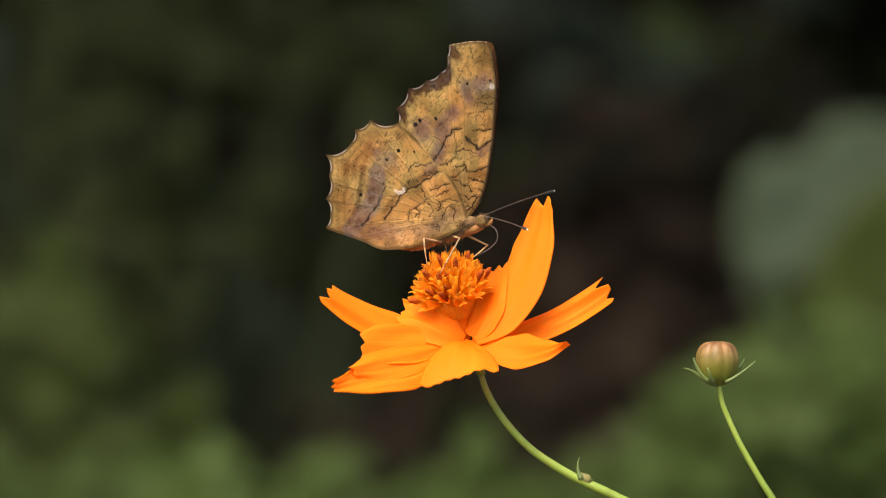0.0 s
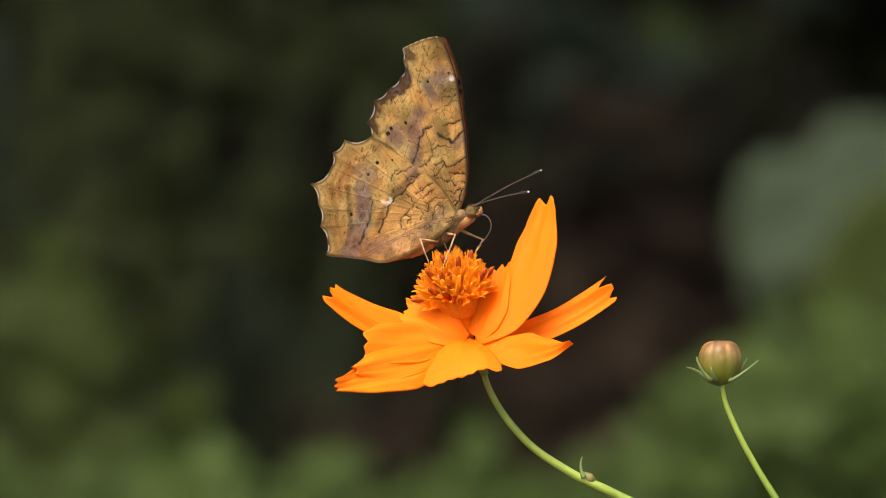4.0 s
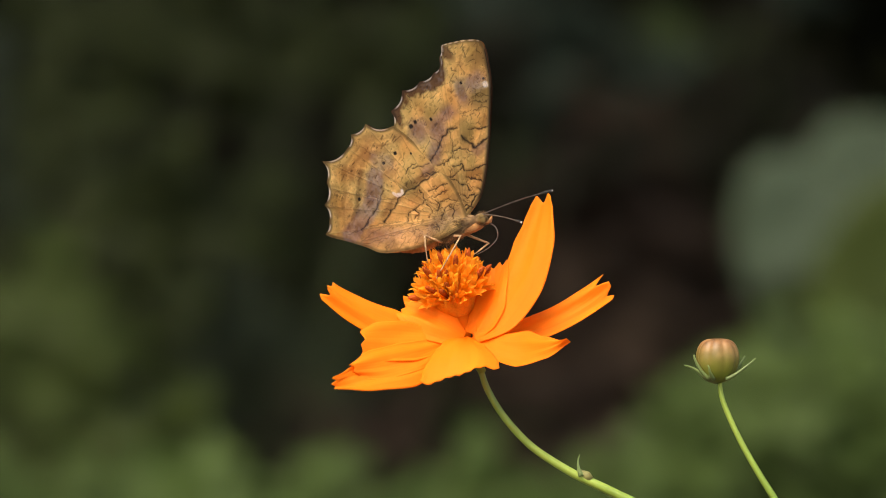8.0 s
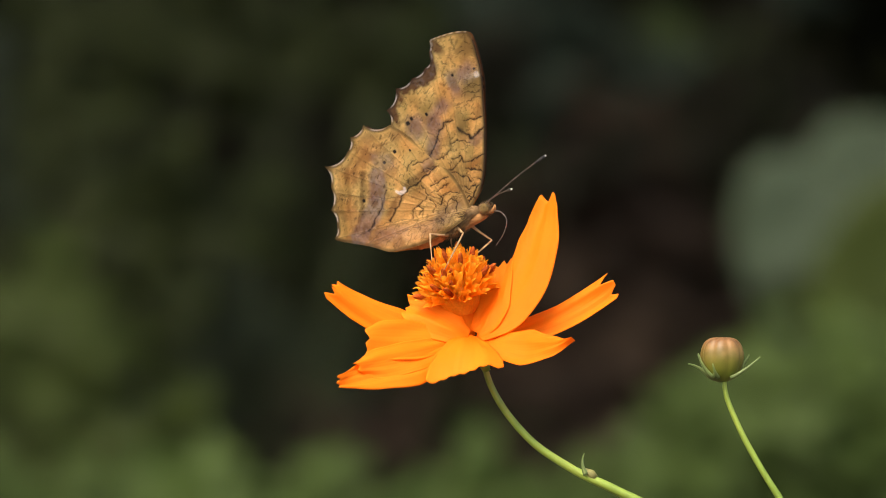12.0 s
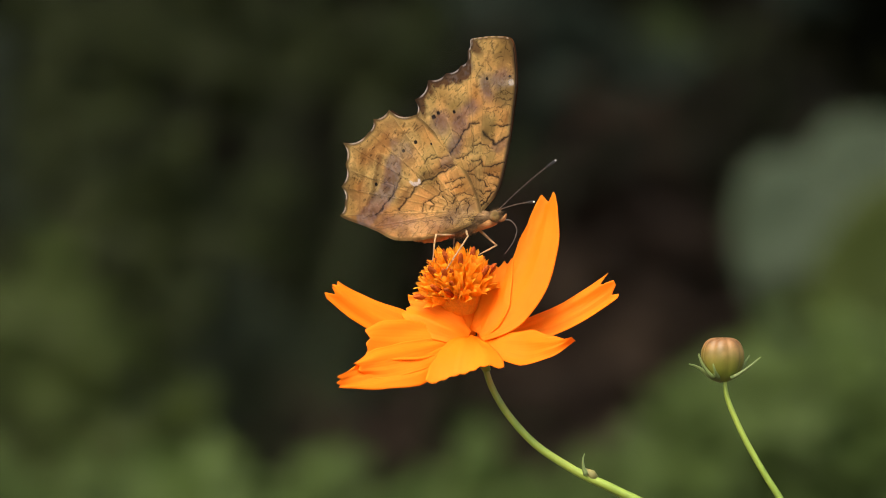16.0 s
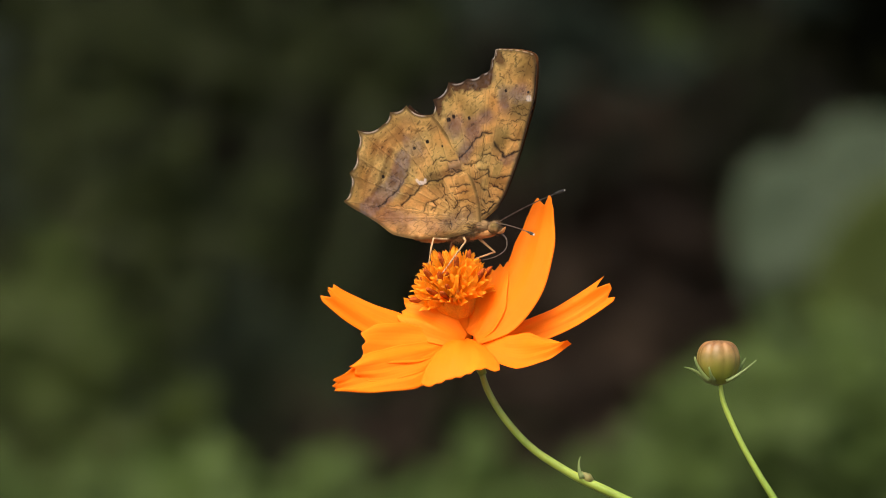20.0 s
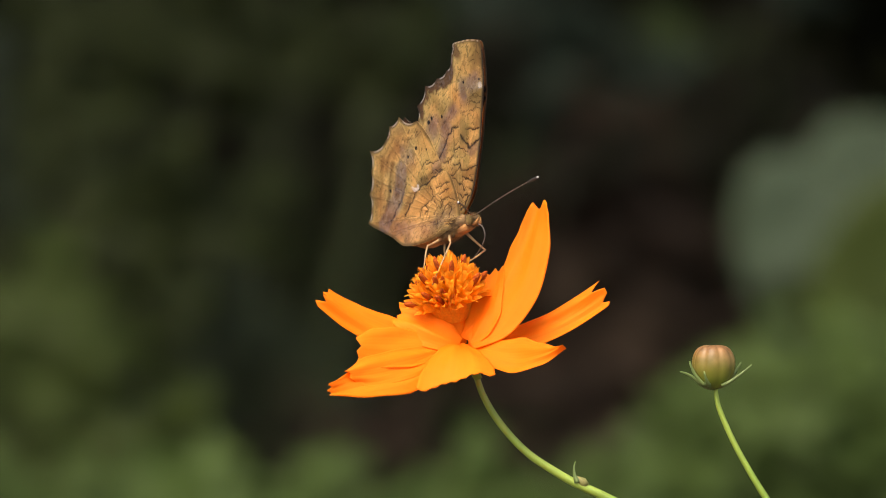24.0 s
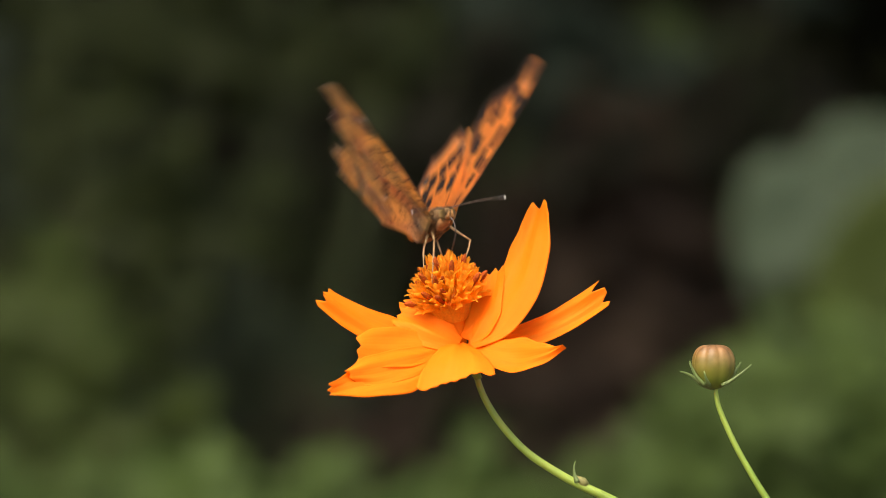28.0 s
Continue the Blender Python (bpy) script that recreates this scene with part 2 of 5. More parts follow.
# (base, bend, tip), tilt, widths, cup, cuts across the tip from the lower or right edge to the upper or left one, seed
PETALS = [
    (((838, 592, -2.6), (943, 541, -1.6), (960, 343, 4)), 35, (34, 68, 78, 70, 48), 0.05, (30, 8, 0, 18, 12, 2, 30, 52), 1, 0.0),
    (((838, 592, -2.2), (856, 562, -1.6), (876, 462, 4)), 35, (30, 58, 72, 64, 52), 0.04, (10, -2, 10, 0, 16, 12, 20, 16, 34), 9, 0.0),
    (((836, 592, 1), (960, 606, 1), (1081, 503, 2)), 30, (14, 36, 46, 46, 44), 0.05, (16, 8, 20, 2, 0, 24, 14, -2), 2, 0.0),
    (((834, 600, -2), (926, 634, -8), (1006, 602, -11)), 40, (14, 46, 62, 36, 1), -0.05, (0, 0, 0, 0), 3, 0.0),
    (((820, 604, -1.4), (715, 660, -10), (588, 682, -17)), 40, (14, 56, 76, 54, 22), 0.03, (2, 6, 18, 4, 9, 0, 10, 2, 14), 5, 0.0),
    (((820, 602, -1.2), (720, 638, -8.8), (617, 656, -14.3)), 40, (14, 42, 56, 54, 30), 0.03, (22, 20, 6, 10, 0, 8, 18), 10, 0.0),
    (((815, 600, -1.0), (716, 606, -7.2), (636, 606, -10)), 40, (16, 50, 70, 68, 50), -0.07, (4, 0, 6, 2, 12, 8, 6, 16), 6, 0.0),
    (((804, 592, 0), (690, 600, -1), (574, 508, -2)), 35, (12, 42, 58, 48, 36), -0.05, (10, 0, 18, 4, 20, 2, 12, 8), 7, 0.0),
    (((820, 598, -2.8), (768, 570, -3.8), (706, 545, 0)), 25, (24, 56, 70, 58, 42), 0.04, (14, 8, 12, 3, 9, 0, -4), 8, 0.0),
    (((824, 597, -2), (819, 624, -10), (812, 686, -15)), 10, (24, 76, 108, 128, 134), 0.06, (0, -4, 0, 6, 0, 6, 0, 5, 1, 6, 2, 8, 2, 6, 0, 2, 8), 4, 47.0),
]
for (line, tilt, widths, cup, teeth, seed, slant) in PETALS:
    petal(line, tilt, widths, cup, teeth, seed, slant)

# disc of florets
AXIS = Vector((-0.20, -0.16, 1.0)).normalized()
DISC_AT = at(801, 521)
lean = AXIS.to_track_quat("Z", "Y").to_matrix().to_4x4()
bm = bmesh.new()
ball(bm, DISC_AT, (3.0 * MM, 3.0 * MM, 3.4 * MM), lean, 28, 18)
disc = part("flower_disc", bm, DISC, plant, "domed disc of tiny orange florets")
bm = bmesh.new()
tube(bm, spline([HEAD - AXIS * 0.4 * MM, HEAD.lerp(DISC_AT, 0.35), HEAD.lerp(DISC_AT, 0.62), HEAD.lerp(DISC_AT, 0.9)], 14), [MM * (1.0 + 1.4 * (i / 13) ** 1.1) for i in range(14)], 26)
part("disc_base", bm, PETAL, disc, "smooth orange base of the disc")
# short rounded scales that clasp the florets from below
for k in range(20):
    a = 2 * math.pi * k / 20 + 0.15 * math.sin(k * 5.0)
    ring, side_way = lean @ Vector((math.cos(a), math.sin(a), 0)), lean @ Vector((-math.sin(a), math.cos(a), 0))
    bm = bmesh.new()
    rows = []
    for i in range(9):
        t = i / 8
        c = HEAD.lerp(DISC_AT, 0.50 + 0.52 * t) + ring * MM * (1.8 + 2.0 * t ** 0.8 + 0.12 * math.sin(k * 3.0))
        w = 0.85 * MM * (0.5 + 0.5 * math.sin(math.pi * min(1, 0.2 + t * 0.6))) * (1 - t ** 4)
        rows.append([bm.verts.new(c + side_way * w * u + ring * MM * 0.22 * (1 - u * u)) for u in (-1, -0.5, 0, 0.5, 1)])
    for p, q in zip(rows, rows[1:]):
        for u in range(4):
            bm.faces.new((p[u], p[u + 1], q[u + 1], q[u]))
    part("scale", bm, FLORET, disc)


def floret_mesh(open_lobes, seed):
    """A long tubular floret with five pointed, outward-curled lobes."""
    r = random.Random(seed)
    bm = bmesh.new()
    L = 2.9 * MM
    tube(bm, [(0, 0, -1.0 * MM), (0, 0, L * 0.4), (0, 0, L * 0.8), (0, 0, L)], [0.42 * MM, 0.55 * MM, 0.7 * MM, 0.74 * MM], 10, False)
    for k in range(5):
        a = 2 * math.pi * k / 5 + r.uniform(-0.15, 0.15)
        d, s = Vector((math.cos(a), math.sin(a), 0)), Vector((-math.sin(a), math.cos(a), 0))
        up = Vector((0, 0, 1))
        flare = r.uniform(0.35, 1.05) if open_lobes else -0.35
        ln = r.uniform(1.3, 1.8) * MM
        rows = []
        for i in range(6):
            t = i / 5
            w = 0.52 * MM * (1 - t) ** 0.6 + 0.012 * MM
            ang = flare * t * 1.1
            c = up * (L - 0.2 * MM + ln * (math.sin(ang) / flare / 1.1)) + d * (0.66 * MM + ln * (1 - math.cos(ang)) / flare / 1.1)
            th = up * 0.07 * MM - d * 0.07 * MM
            rows.append([bm.verts.new(c - s * w + th), bm.verts.new(c + d * 0.1 * MM * (1 - t)), bm.verts.new(c + s * w + th)])
        for p, q in zip(rows, rows[1:]):
            bm.faces.new((p[0], p[1], q[1], q[0]))
            bm.faces.new((p[1], p[2], q[2], q[1]))
    me = bpy.data.meshes.new("floret")
    bm.to_mesh(me)
    bm.free()
    for p in me.polygons:
        p.use_smooth = True
    me.materials.append(FLORET)
    return me


def anther_mesh():
    bm = bmesh.new()
    tube(bm, [(0, 0, 0.8 * MM), (0, 0, 1.8 * MM), (0, 0, 3.3 * MM), (0.1 * MM, 0, 4.1 * MM), (0.12 * MM, 0, 4.5 * MM)], [0.24 * MM, 0.32 * MM, 0.40 * MM, 0.30 * MM, 0.05 * MM], 8)
    me = bpy.data.meshes.new("anther")
    bm.to_mesh(me)
    bm.free()
    for p in me.polygons:
        p.use_smooth = True
    me.materials.append(ANTHER)
    return me


OPEN_FLORETS = [floret_mesh(True, s) for s in range(5)]
SHUT_FLORETS = [floret_mesh(False, s + 20) for s in range(3)]
ANTHERS = anther_mesh()
N = 62
r_ = random.Random(4)
for k in range(N):
    f = (k + 0.5) / N
    polar = math.acos(1 - f * 1.2)
    az = k * 2.399963
    n_dir = Vector((math.sin(polar) * math.cos(az), math.sin(polar) * math.sin(az), math.cos(polar)))
    place = lean @ Vector((n_dir.x * 3.1 * MM, n_dir.y * 3.1 * MM, n_dir.z * 3.9 * MM))
    out_dir = (lean @ (n_dir + Vector((0, 0, 0.60 * (1 - 0.4 * f)))) + Vector((r_.uniform(-.16, .16), r_.uniform(-.16, .16), r_.uniform(-.1, .1)))).normalized()
    m = Matrix.Translation(DISC_AT + place - out_dir * 0.6 * MM) @ out_dir.to_track_quat("Z", "Y").to_matrix().to_4x4() @ pose(0, 0, 0, 0, 0, r_.uniform(0, 360)) @ Matrix.Scale(r_.uniform(0.9, 1.15), 4)
    share("floret", OPEN_FLORETS[k % 5] if f > 0.12 else SHUT_FLORETS[k % 3], disc, m)
    if 0.08 < f < 0.92 and r_.random() < 0.6:
        share("anther", ANTHERS, disc, m @ pose(0, 0, 0, r_.uniform(-8, 8), r_.uniform(-8, 8), 0) @ Matrix.Scale(r_.uniform(0.9, 1.2), 4))

# green calyx under the petals, stems, node
bm = bmesh.new()
tube(bm, [at(828, 606, 0.001), at(836, 622, 0.001), at(846, 642), at(854, 660)], [1.6 * MM, 1.8 * MM, 0.9 * MM, 0.62 * MM], 14)
part("calyx", bm, STEM, plant, "green calyx under the petals")
FORK = Vector((0.118, 0.0, 0.50))
bm = bmesh.new()
path = spline([at(848, 645), at(862, 688), at(892, 738), at(940, 790), at(1000, 830), at(1034, 848), at(1085, 872), at(1180, 925), at(1300, 1050), at(1420, 1300), FORK + Vector((-0.04, 0, 0.1)), FORK], 60)
tube(bm, path, [0.48 * MM + 0.5 * MM * i / 59 for i in range(60)], 12)
part("flower_stem", bm, STEM, plant, "curved green flower stem")
bm = bmesh.new()
tube(bm, [at(1022, 846), at(1027, 838), at(1038, 843), at(1044, 850)], [0.2 * MM, 0.72 * MM, 0.85 * MM, 0.7 * MM], 12)
node = part("stem_node", bm, NODE, plant, "brownish swollen stem node")
bm = bmesh.new()
tube(bm, spline([at(1029, 843, -0.0006), at(1024, 830, -0.0006), at(1023, 815, -0.0005), at(1026, 805, 0)], 9), [0.5 * MM, 0.42 * MM, 0.3 * MM, 0.25 * MM, 0.2 * MM, 0.16 * MM, 0.12 * MM, 0.1 * MM, 0.06 * MM], 8)
part("bract", bm, SEPAL, node, "narrow green bract")
bm = bmesh.new()
path = spline([at(1275, 668), at(1275, 690), at(1283, 720), at(1310, 780), at(1345, 842), at(1372, 885), at(1430, 985), at(1480, 1120), at(1510, 1400), FORK + Vector((0.004, 0, 0.04)), FORK], 50)
tube(bm, path, [0.32 * MM + 0.5 * MM * i / 49 for i in range(50)], 12)
part("bud_stem", bm, STEM, plant, "slender green bud stem")
bm = bmesh.new()
tube(bm, spline([FORK + Vector((0, 0, 0.004)), FORK + Vector((0.004, 0, -0.1)), Vector((0.115, 0.0, 0.2)), Vector((0.12, 0.0, -0.02))], 24), [1.3 * MM + 1.8 * MM * i / 23 for i in range(24)], 12)
part("main_stem", bm, STEM, plant, "upright green main stem")

# the bud: overlapping folded petals, green below
BUD, nt_, out_ = blank("ripening_bud")
tc_ = nt_.nodes.new("ShaderNodeTexCoord")
sx_ = nt_.nodes.new("ShaderNodeSeparateXYZ")
nt_.links.new(tc_.outputs["Object"], sx_.inputs["Vector"])
mr_ = nt_.nodes.new("ShaderNodeMapRange")
BUD_AT = at(1270, 634)
mr_.inputs["From Min"].default_value, mr_.inputs["From Max"].default_value = -2.6 * MM, 2.4 * MM
nt_.links.new(sx_.outputs["Z"], mr_.inputs["Value"])
c_ = mixed(nt_, "MIX", noisy(nt_, 500, 3.0), (0.15, 0.070, 0.020), (0.29, 0.145, 0.05))
c_ = mixed(nt_, "MIX", mr_.outputs["Result"], (0.15, 0.185, 0.022), c_)
surface(nt_, out_, c_, 0.45, 0.1, None, noisy(nt_, 600), 0.00001)
bm = bmesh.new()
ball(bm, (0, 0, 0), (3.45 * MM, 3.45 * MM, 4.0 * MM), None, 64, 28)
for v in bm.verts:
    a = math.atan2(v.co.y, v.co.x)
    h = v.co.z / (3.55 * MM)
    rib = abs(math.cos(a * 4 + 0.5)) ** 0.4
    v.co.x *= 0.86 + 0.14 * rib
    v.co.y *= 0.86 + 0.14 * rib
    v.co.z *= 1.0 - 0.16 * max(0, h) ** 3 - 0.07 * max(0, h) * (1 - rib)
bud = part("bud", bm, BUD, plant, "round tan bud of folded petals, green below")
bud.location = BUD_AT
# base, bend and tip of each narrow bract, from the bud's centre, in mm
for a, b, c in [((-1.5, -2.0, -3.3), (-3.4, -2.8, -1.6), (-3.9, -2.6, 0.6)), ((-2.0, -1.0, -3.2), (-3.6, -1.5, -1.4), (-5.4, -1.8, -1.1)), ((1.2, -2.0, -3.3), (3.0, -2.6, -2.6), (5.9, -2.0, 0.0)),
                ((2.0, 0.6, -3.1), (3.6, 1.0, -1.2), (4.4, 1.2, 0.3)), ((-0.8, -2.6, -3.2), (-1.4, -3.9, -2.6), (-1.7, -4.0, -1.0)), ((0.4, 2.5, -3.2), (0.6, 3.9, -2.0), (0.9, 4.6, 0.2)), ((-1.8, 1.6, -3.2), (-3.0, 3.0, -1.6), (-3.6, 3.6, 0.2))]:
    bm = bmesh.new()
    pts = curve3(Vector(a) * MM, Vector(b) * MM, Vector(c) * MM, 9)
    tube(bm, pts, [0.29 * MM * (1 - i / 9) ** 0.9 + 0.07 * MM for i in range(9)], 8)
    part("sepal", bm, SEPAL, bud)
bm = bmesh.new()
tube(bm, [(0, 0, -2.4 * MM), (0.1 * MM, 0, -3.3 * MM), (0.3 * MM, 0, -3.9 * MM)], [2.6 * MM, 1.9 * MM, 0.7 * MM], 16)
part("receptacle", bm, SEPAL, bud)


# ---- the butterfly, in millimetres: x towards the head, z to the back ----
def value_noise(x, y, seed):
    xi, yi = np.floor(x).astype(np.int64), np.floor(y).astype(np.int64)
    fx, fy = x - xi, y - yi
    fx, fy = fx * fx * (3 - 2 * fx), fy * fy * (3 - 2 * fy)

    def h(a, b):
        n = (a * 374761393 + b * 668265263 + seed * 144665) & 0x7FFFFFFF
        n = (n ^ (n >> 13)) * 1274126177 & 0x7FFFFFFF
        return ((n ^ (n >> 16)) & 0xFFFF) / 65535.0
    return (h(xi, yi) * (1 - fx) + h(xi + 1, yi) * fx) * (1 - fy) + (h(xi, yi + 1) * (1 - fx) + h(xi + 1, yi + 1) * fx) * fy


def turbulence(x, y, seed, octaves=4):
    s, a = 0.0, 0.5
    for k in range(octaves):
        s = s + a * value_noise(x * 2 ** k + 17.3 * k, y * 2 ** k - 9.1 * k, seed + k)
        a /= 2
    return s / (1 - 0.5 ** octaves)


def blot(x, y, cx, cy, rx, ry, turn=0.0, soft=0.35):
    """A soft-edged uneven oval."""
    c, s = math.cos(radians(turn)), math.sin(radians(turn))
    dx, dy = x - cx, y - cy
    d = (np.abs((dx * c + dy * s) / rx) ** 3 + np.abs((-dx * s + dy * c) / ry) ** 3) ** (1 / 3) + 0.6 * (turbulence(x * 1.3, y * 1.3, 5) - 0.5)
    return np.clip((1 + soft / 2 - d) / soft, 0, 1)


def along(x, y, a, b):
    """Distance from the straight line a to b."""
    a, b = np.array(a), np.array(b)
    d = b - a
    t = np.clip(((x - a[0]) * d[0] + (y - a[1]) * d[1]) / (d @ d), 0, 1)
    return np.hypot(x - a[0] - t * d[0], y - a[1] - t * d[1])


def cracks(x, y, cell, seed, width=0.075):
    """Broken dark lines round irregular patches, as on bark; also the tone of each patch."""
    wx = (x + 1.1 * (turbulence(x * 0.9, y * 0.9, seed + 3) - 0.5) + 0.35 * (value_noise(x * 4, y * 4, seed + 8) - 0.5)) / (cell * 1.25)
    wy = (y + 1.1 * (turbulence(x * 0.9, y * 0.9, seed + 6) - 0.5) + 0.35 * (value_noise(x * 4, y * 4, seed + 9) - 0.5)) / (cell * 0.75)
    xi, yi = np.floor(wx), np.floor(wy)
    f1, f2, tone = np.full(x.shape, 9.0), np.full(x.shape, 9.0), np.zeros(x.shape)
    for i in (-1, 0, 1):
        for j in (-1, 0, 1):
            cx, cy = xi + i, yi + j
            px = cx + 0.1 + 0.8 * value_noise(cx * 7.0, cy * 13.0, seed)
            py = cy + 0.1 + 0.8 * value_noise(cx * 11.0, cy * 5.0, seed + 1)
            d = np.hypot(wx - px, wy - py)
            closer = d < f1
            f2 = np.where(closer, f1, np.minimum(f2, d))
            tone = np.where(closer, value_noise(cx * 3.0, cy * 17.0, seed + 2), tone)
            f1 = np.minimum(f1, d)
    gap = f2 - f1
    gate = np.clip((turbulence(x * 0.7, y * 0.7, seed + 12, 3) - 0.44) * 8, 0, 1)
    return np.clip(1.25 - gap / width, 0, 1) * gate, np.clip(1 - gap / 0.35, 0, 1) ** 1.5 * gate, tone


# outlines in the folded wing's plane; the toothed margin runs between the two numbers that follow each
FORE = [(0.9, 0.4), (5.1, 3.2), (8.9, 8.9), (11.5, 13.7), (13.5, 17.7), (14.7, 21.6), (15.1, 23.6), (14.8, 25.0), (12.8, 26.0), (11.0, 26.5), (9.6, 26.8), (8.9, 26.7), (7.9, 25.3), (7.3, 23.8), (6.1, 23.5), (3.5, 23.2), (0.3, 23.2), (-2.8, 21.0), (-3.4, 18.6), (-3.2, 10.1), (-3.2, 2.3)]
HIND = [(1.3, -0.3), (1.6, 4.3), (1.0, 8.5), (-0.8, 13.4), (-3.4, 18.7), (-7.2, 20.9), (-10.1, 20.4), (-11.7, 18.6), (-16.1, 18.6), (-16.9, 15.2), (-18.8, 12.1), (-19.2, 9.4), (-20.6, 7.9), (-17.5, 5.0), (-15.7, 3.4), (-14.0, 1.6), (-12.5, 0.8), (-9.0, -0.3), (-5.5, -0.8), (-2.0, -0.8)]
FORE_TEETH, HIND_TEETH = (11, 18), (4, 12)
# dark seams and finer ticks of the underside: width, then the way of the stroke
FORE_SEAMS = [(1.5, [(5.7, 14.1), (4.3, 14.2), (3.1, 13.6), (1.9, 12.6), (0.8, 11.6), (-0.7, 10.7)]),
              (2.2, [(5.9, 12.5), (6.5, 11.0), (7.2, 9.9)]),
              (1.5, [(7.2, 9.9), (8.5, 10.2), (9.6, 10.6)]),
              (1.0, [(7.4, 13.1), (8.0, 12.7), (9.0, 12.2), (10.0, 12.3), (10.7, 12.1)]),
              (0.9, [(3.5, 10.7), (4.6, 11.0), (5.7, 10.3), (6.2, 9.4)]),
              (1.1, [(2.7, 8.6), (4.1, 8.4), (4.0, 7.4), (5.0, 6.8), (6.3, 6.8), (7.8, 6.8)]),
              (0.9, [(0.3, 10.0), (1.7, 9.6), (3.1, 10.0)]),
              (1.1, [(-0.3, 8.3), (0.5, 7.6), (1.5, 7.3), (2.8, 7.4), (4.0, 8.1)]),
              (1.0, [(3.8, 6.3), (4.8, 5.7), (5.4, 4.8), (6.0, 4.2)]),
              (1.0, [(1.1, 7.0), (2.2, 6.6), (2.6, 5.6), (3.4, 5.1), (3.4, 4.2)]),
              (0.9, [(-0.1, 4.9), (1.3, 4.9), (2.0, 4.2), (2.6, 3.3), (3.9, 3.3)]),
              (0.8, [(0.2, 3.4), (1.5, 3.6), (2.1, 2.6)]),
              (0.8, [(0.2, 1.9), (1.9, 2.3), (2.8, 1.4)]),
              (0.8, [(4.7, 4.0), (5.3, 2.9), (4.3, 2.0)]),
              (1.0, [(4.1, 3.1), (1.8, 1.8), (-1.0, 0.6)])]
FORE_TICKS = [(0.8, [(1.8, 8.5), (0.6, 4.8), (-1.0, 0.9)]),
              (0.8, [(4.5, 14.1), (4.3, 12.5), (3.2, 10.0)]),
              (0.9, [(9.7, 26.7), (10.2, 24.6)]),
              (0.8, [(12.3, 25.8), (11.6, 23.5)]),
              (0.8, [(14.2, 24.8), (13.9, 23.2)]),
              (0.8, [(10.3, 22.8), (10.4, 21.1)]),
              (0.7, [(8.8, 23.0), (9.5, 22.2)]),
              (0.8, [(8.9, 21.9), (7.9, 21.0)]),
              (0.7, [(11.7, 22.6), (12.8, 22.5)]),
              (0.8, [(9.9, 17.4), (11.4, 17.4), (12.1, 16.6), (12.9, 16.5)]),
              (0.8, [(9.0, 16.5), (10.4, 16.6), (11.5, 15.8), (12.5, 15.8)]),
              (0.8, [(9.4, 15.2), (10.6, 15.3), (11.8, 14.6)]),
              (0.6, [(2.5, 21.2), (3.3, 21.4), (2.8, 20.4), (3.4, 20.6)]),
              (0.6, [(0.7, 22.0), (1.1, 21.0)]),
              (0.6, [(-2.2, 19.6), (-1.0, 19.5)]),
              (0.6, [(-0.5, 20.2), (0.6, 20.2)]),
              (0.7, [(8.7, 15.0), (8.6, 14.1)]),
              (0.7, [(10.1, 14.7), (9.6, 14.0)]),
              (0.7, [(1.5, 14.4), (2.3, 12.1)]),
              (0.6, [(-1.0, 12.7), (1.1, 14.0)])]
HIND_SEAMS = [(1.7, [(-0.2, 9.1), (-1.9, 8.8), (-4.0, 8.4), (-5.9, 8.3), (-7.4, 7.7), (-9.0, 6.7), (-11.0, 5.5)]),
              (1.0, [(-9.1, 10.0), (-10.5, 8.7), (-12.1, 7.5), (-13.9, 6.3)]),
              (1.0, [(-10.5, 9.2), (-11.4, 8.0), (-13.2, 6.9), (-15.1, 5.8)]),
              (0.9, [(-7.8, 3.9), (-6.6, 5.3), (-5.2, 5.4), (-3.5, 5.9)]),
              (0.8, [(-3.8, 7.9), (-3.7, 6.4), (-3.4, 5.7)]),
              (0.8, [(-6.0, 5.3), (-5.6, 4.4), (-6.3, 3.8)]),
              (0.8, [(-3.6, 5.0), (-3.3, 3.7), (-4.3, 3.1)]),
              (0.7, [(-2.2, 5.7), (-1.1, 5.7), (0.1, 5.7)]),
              (0.7, [(-2.3, 5.0), (-1.9, 4.1), (-2.8, 3.5)]),
              (0.9, [(-2.6, 2.0), (-1.7, 3.0), (-0.5, 3.4), (-0.1, 2.4), (-1.0, 1.2)]),
              (0.8, [(-2.7, 6.8), (-0.9, 6.8), (0.7, 6.8)]),
              (0.7, [(-1.6, 4.4), (-0.1, 4.5), (0.8, 3.4)]),
              (0.8, [(-4.8, 10.9), (-3.8, 11.7), (-2.8, 11.7)]),
              (0.8, [(-3.3, 11.2), (-2.0, 11.1), (-0.8, 10.8)]),
              (0.7, [(-2.9, 9.4), (-1.8, 9.8), (-1.0, 9.2)]),
              (0.7, [(-3.5, 1.8), (-3.2, 0.8), (-3.8, 0.4)])]
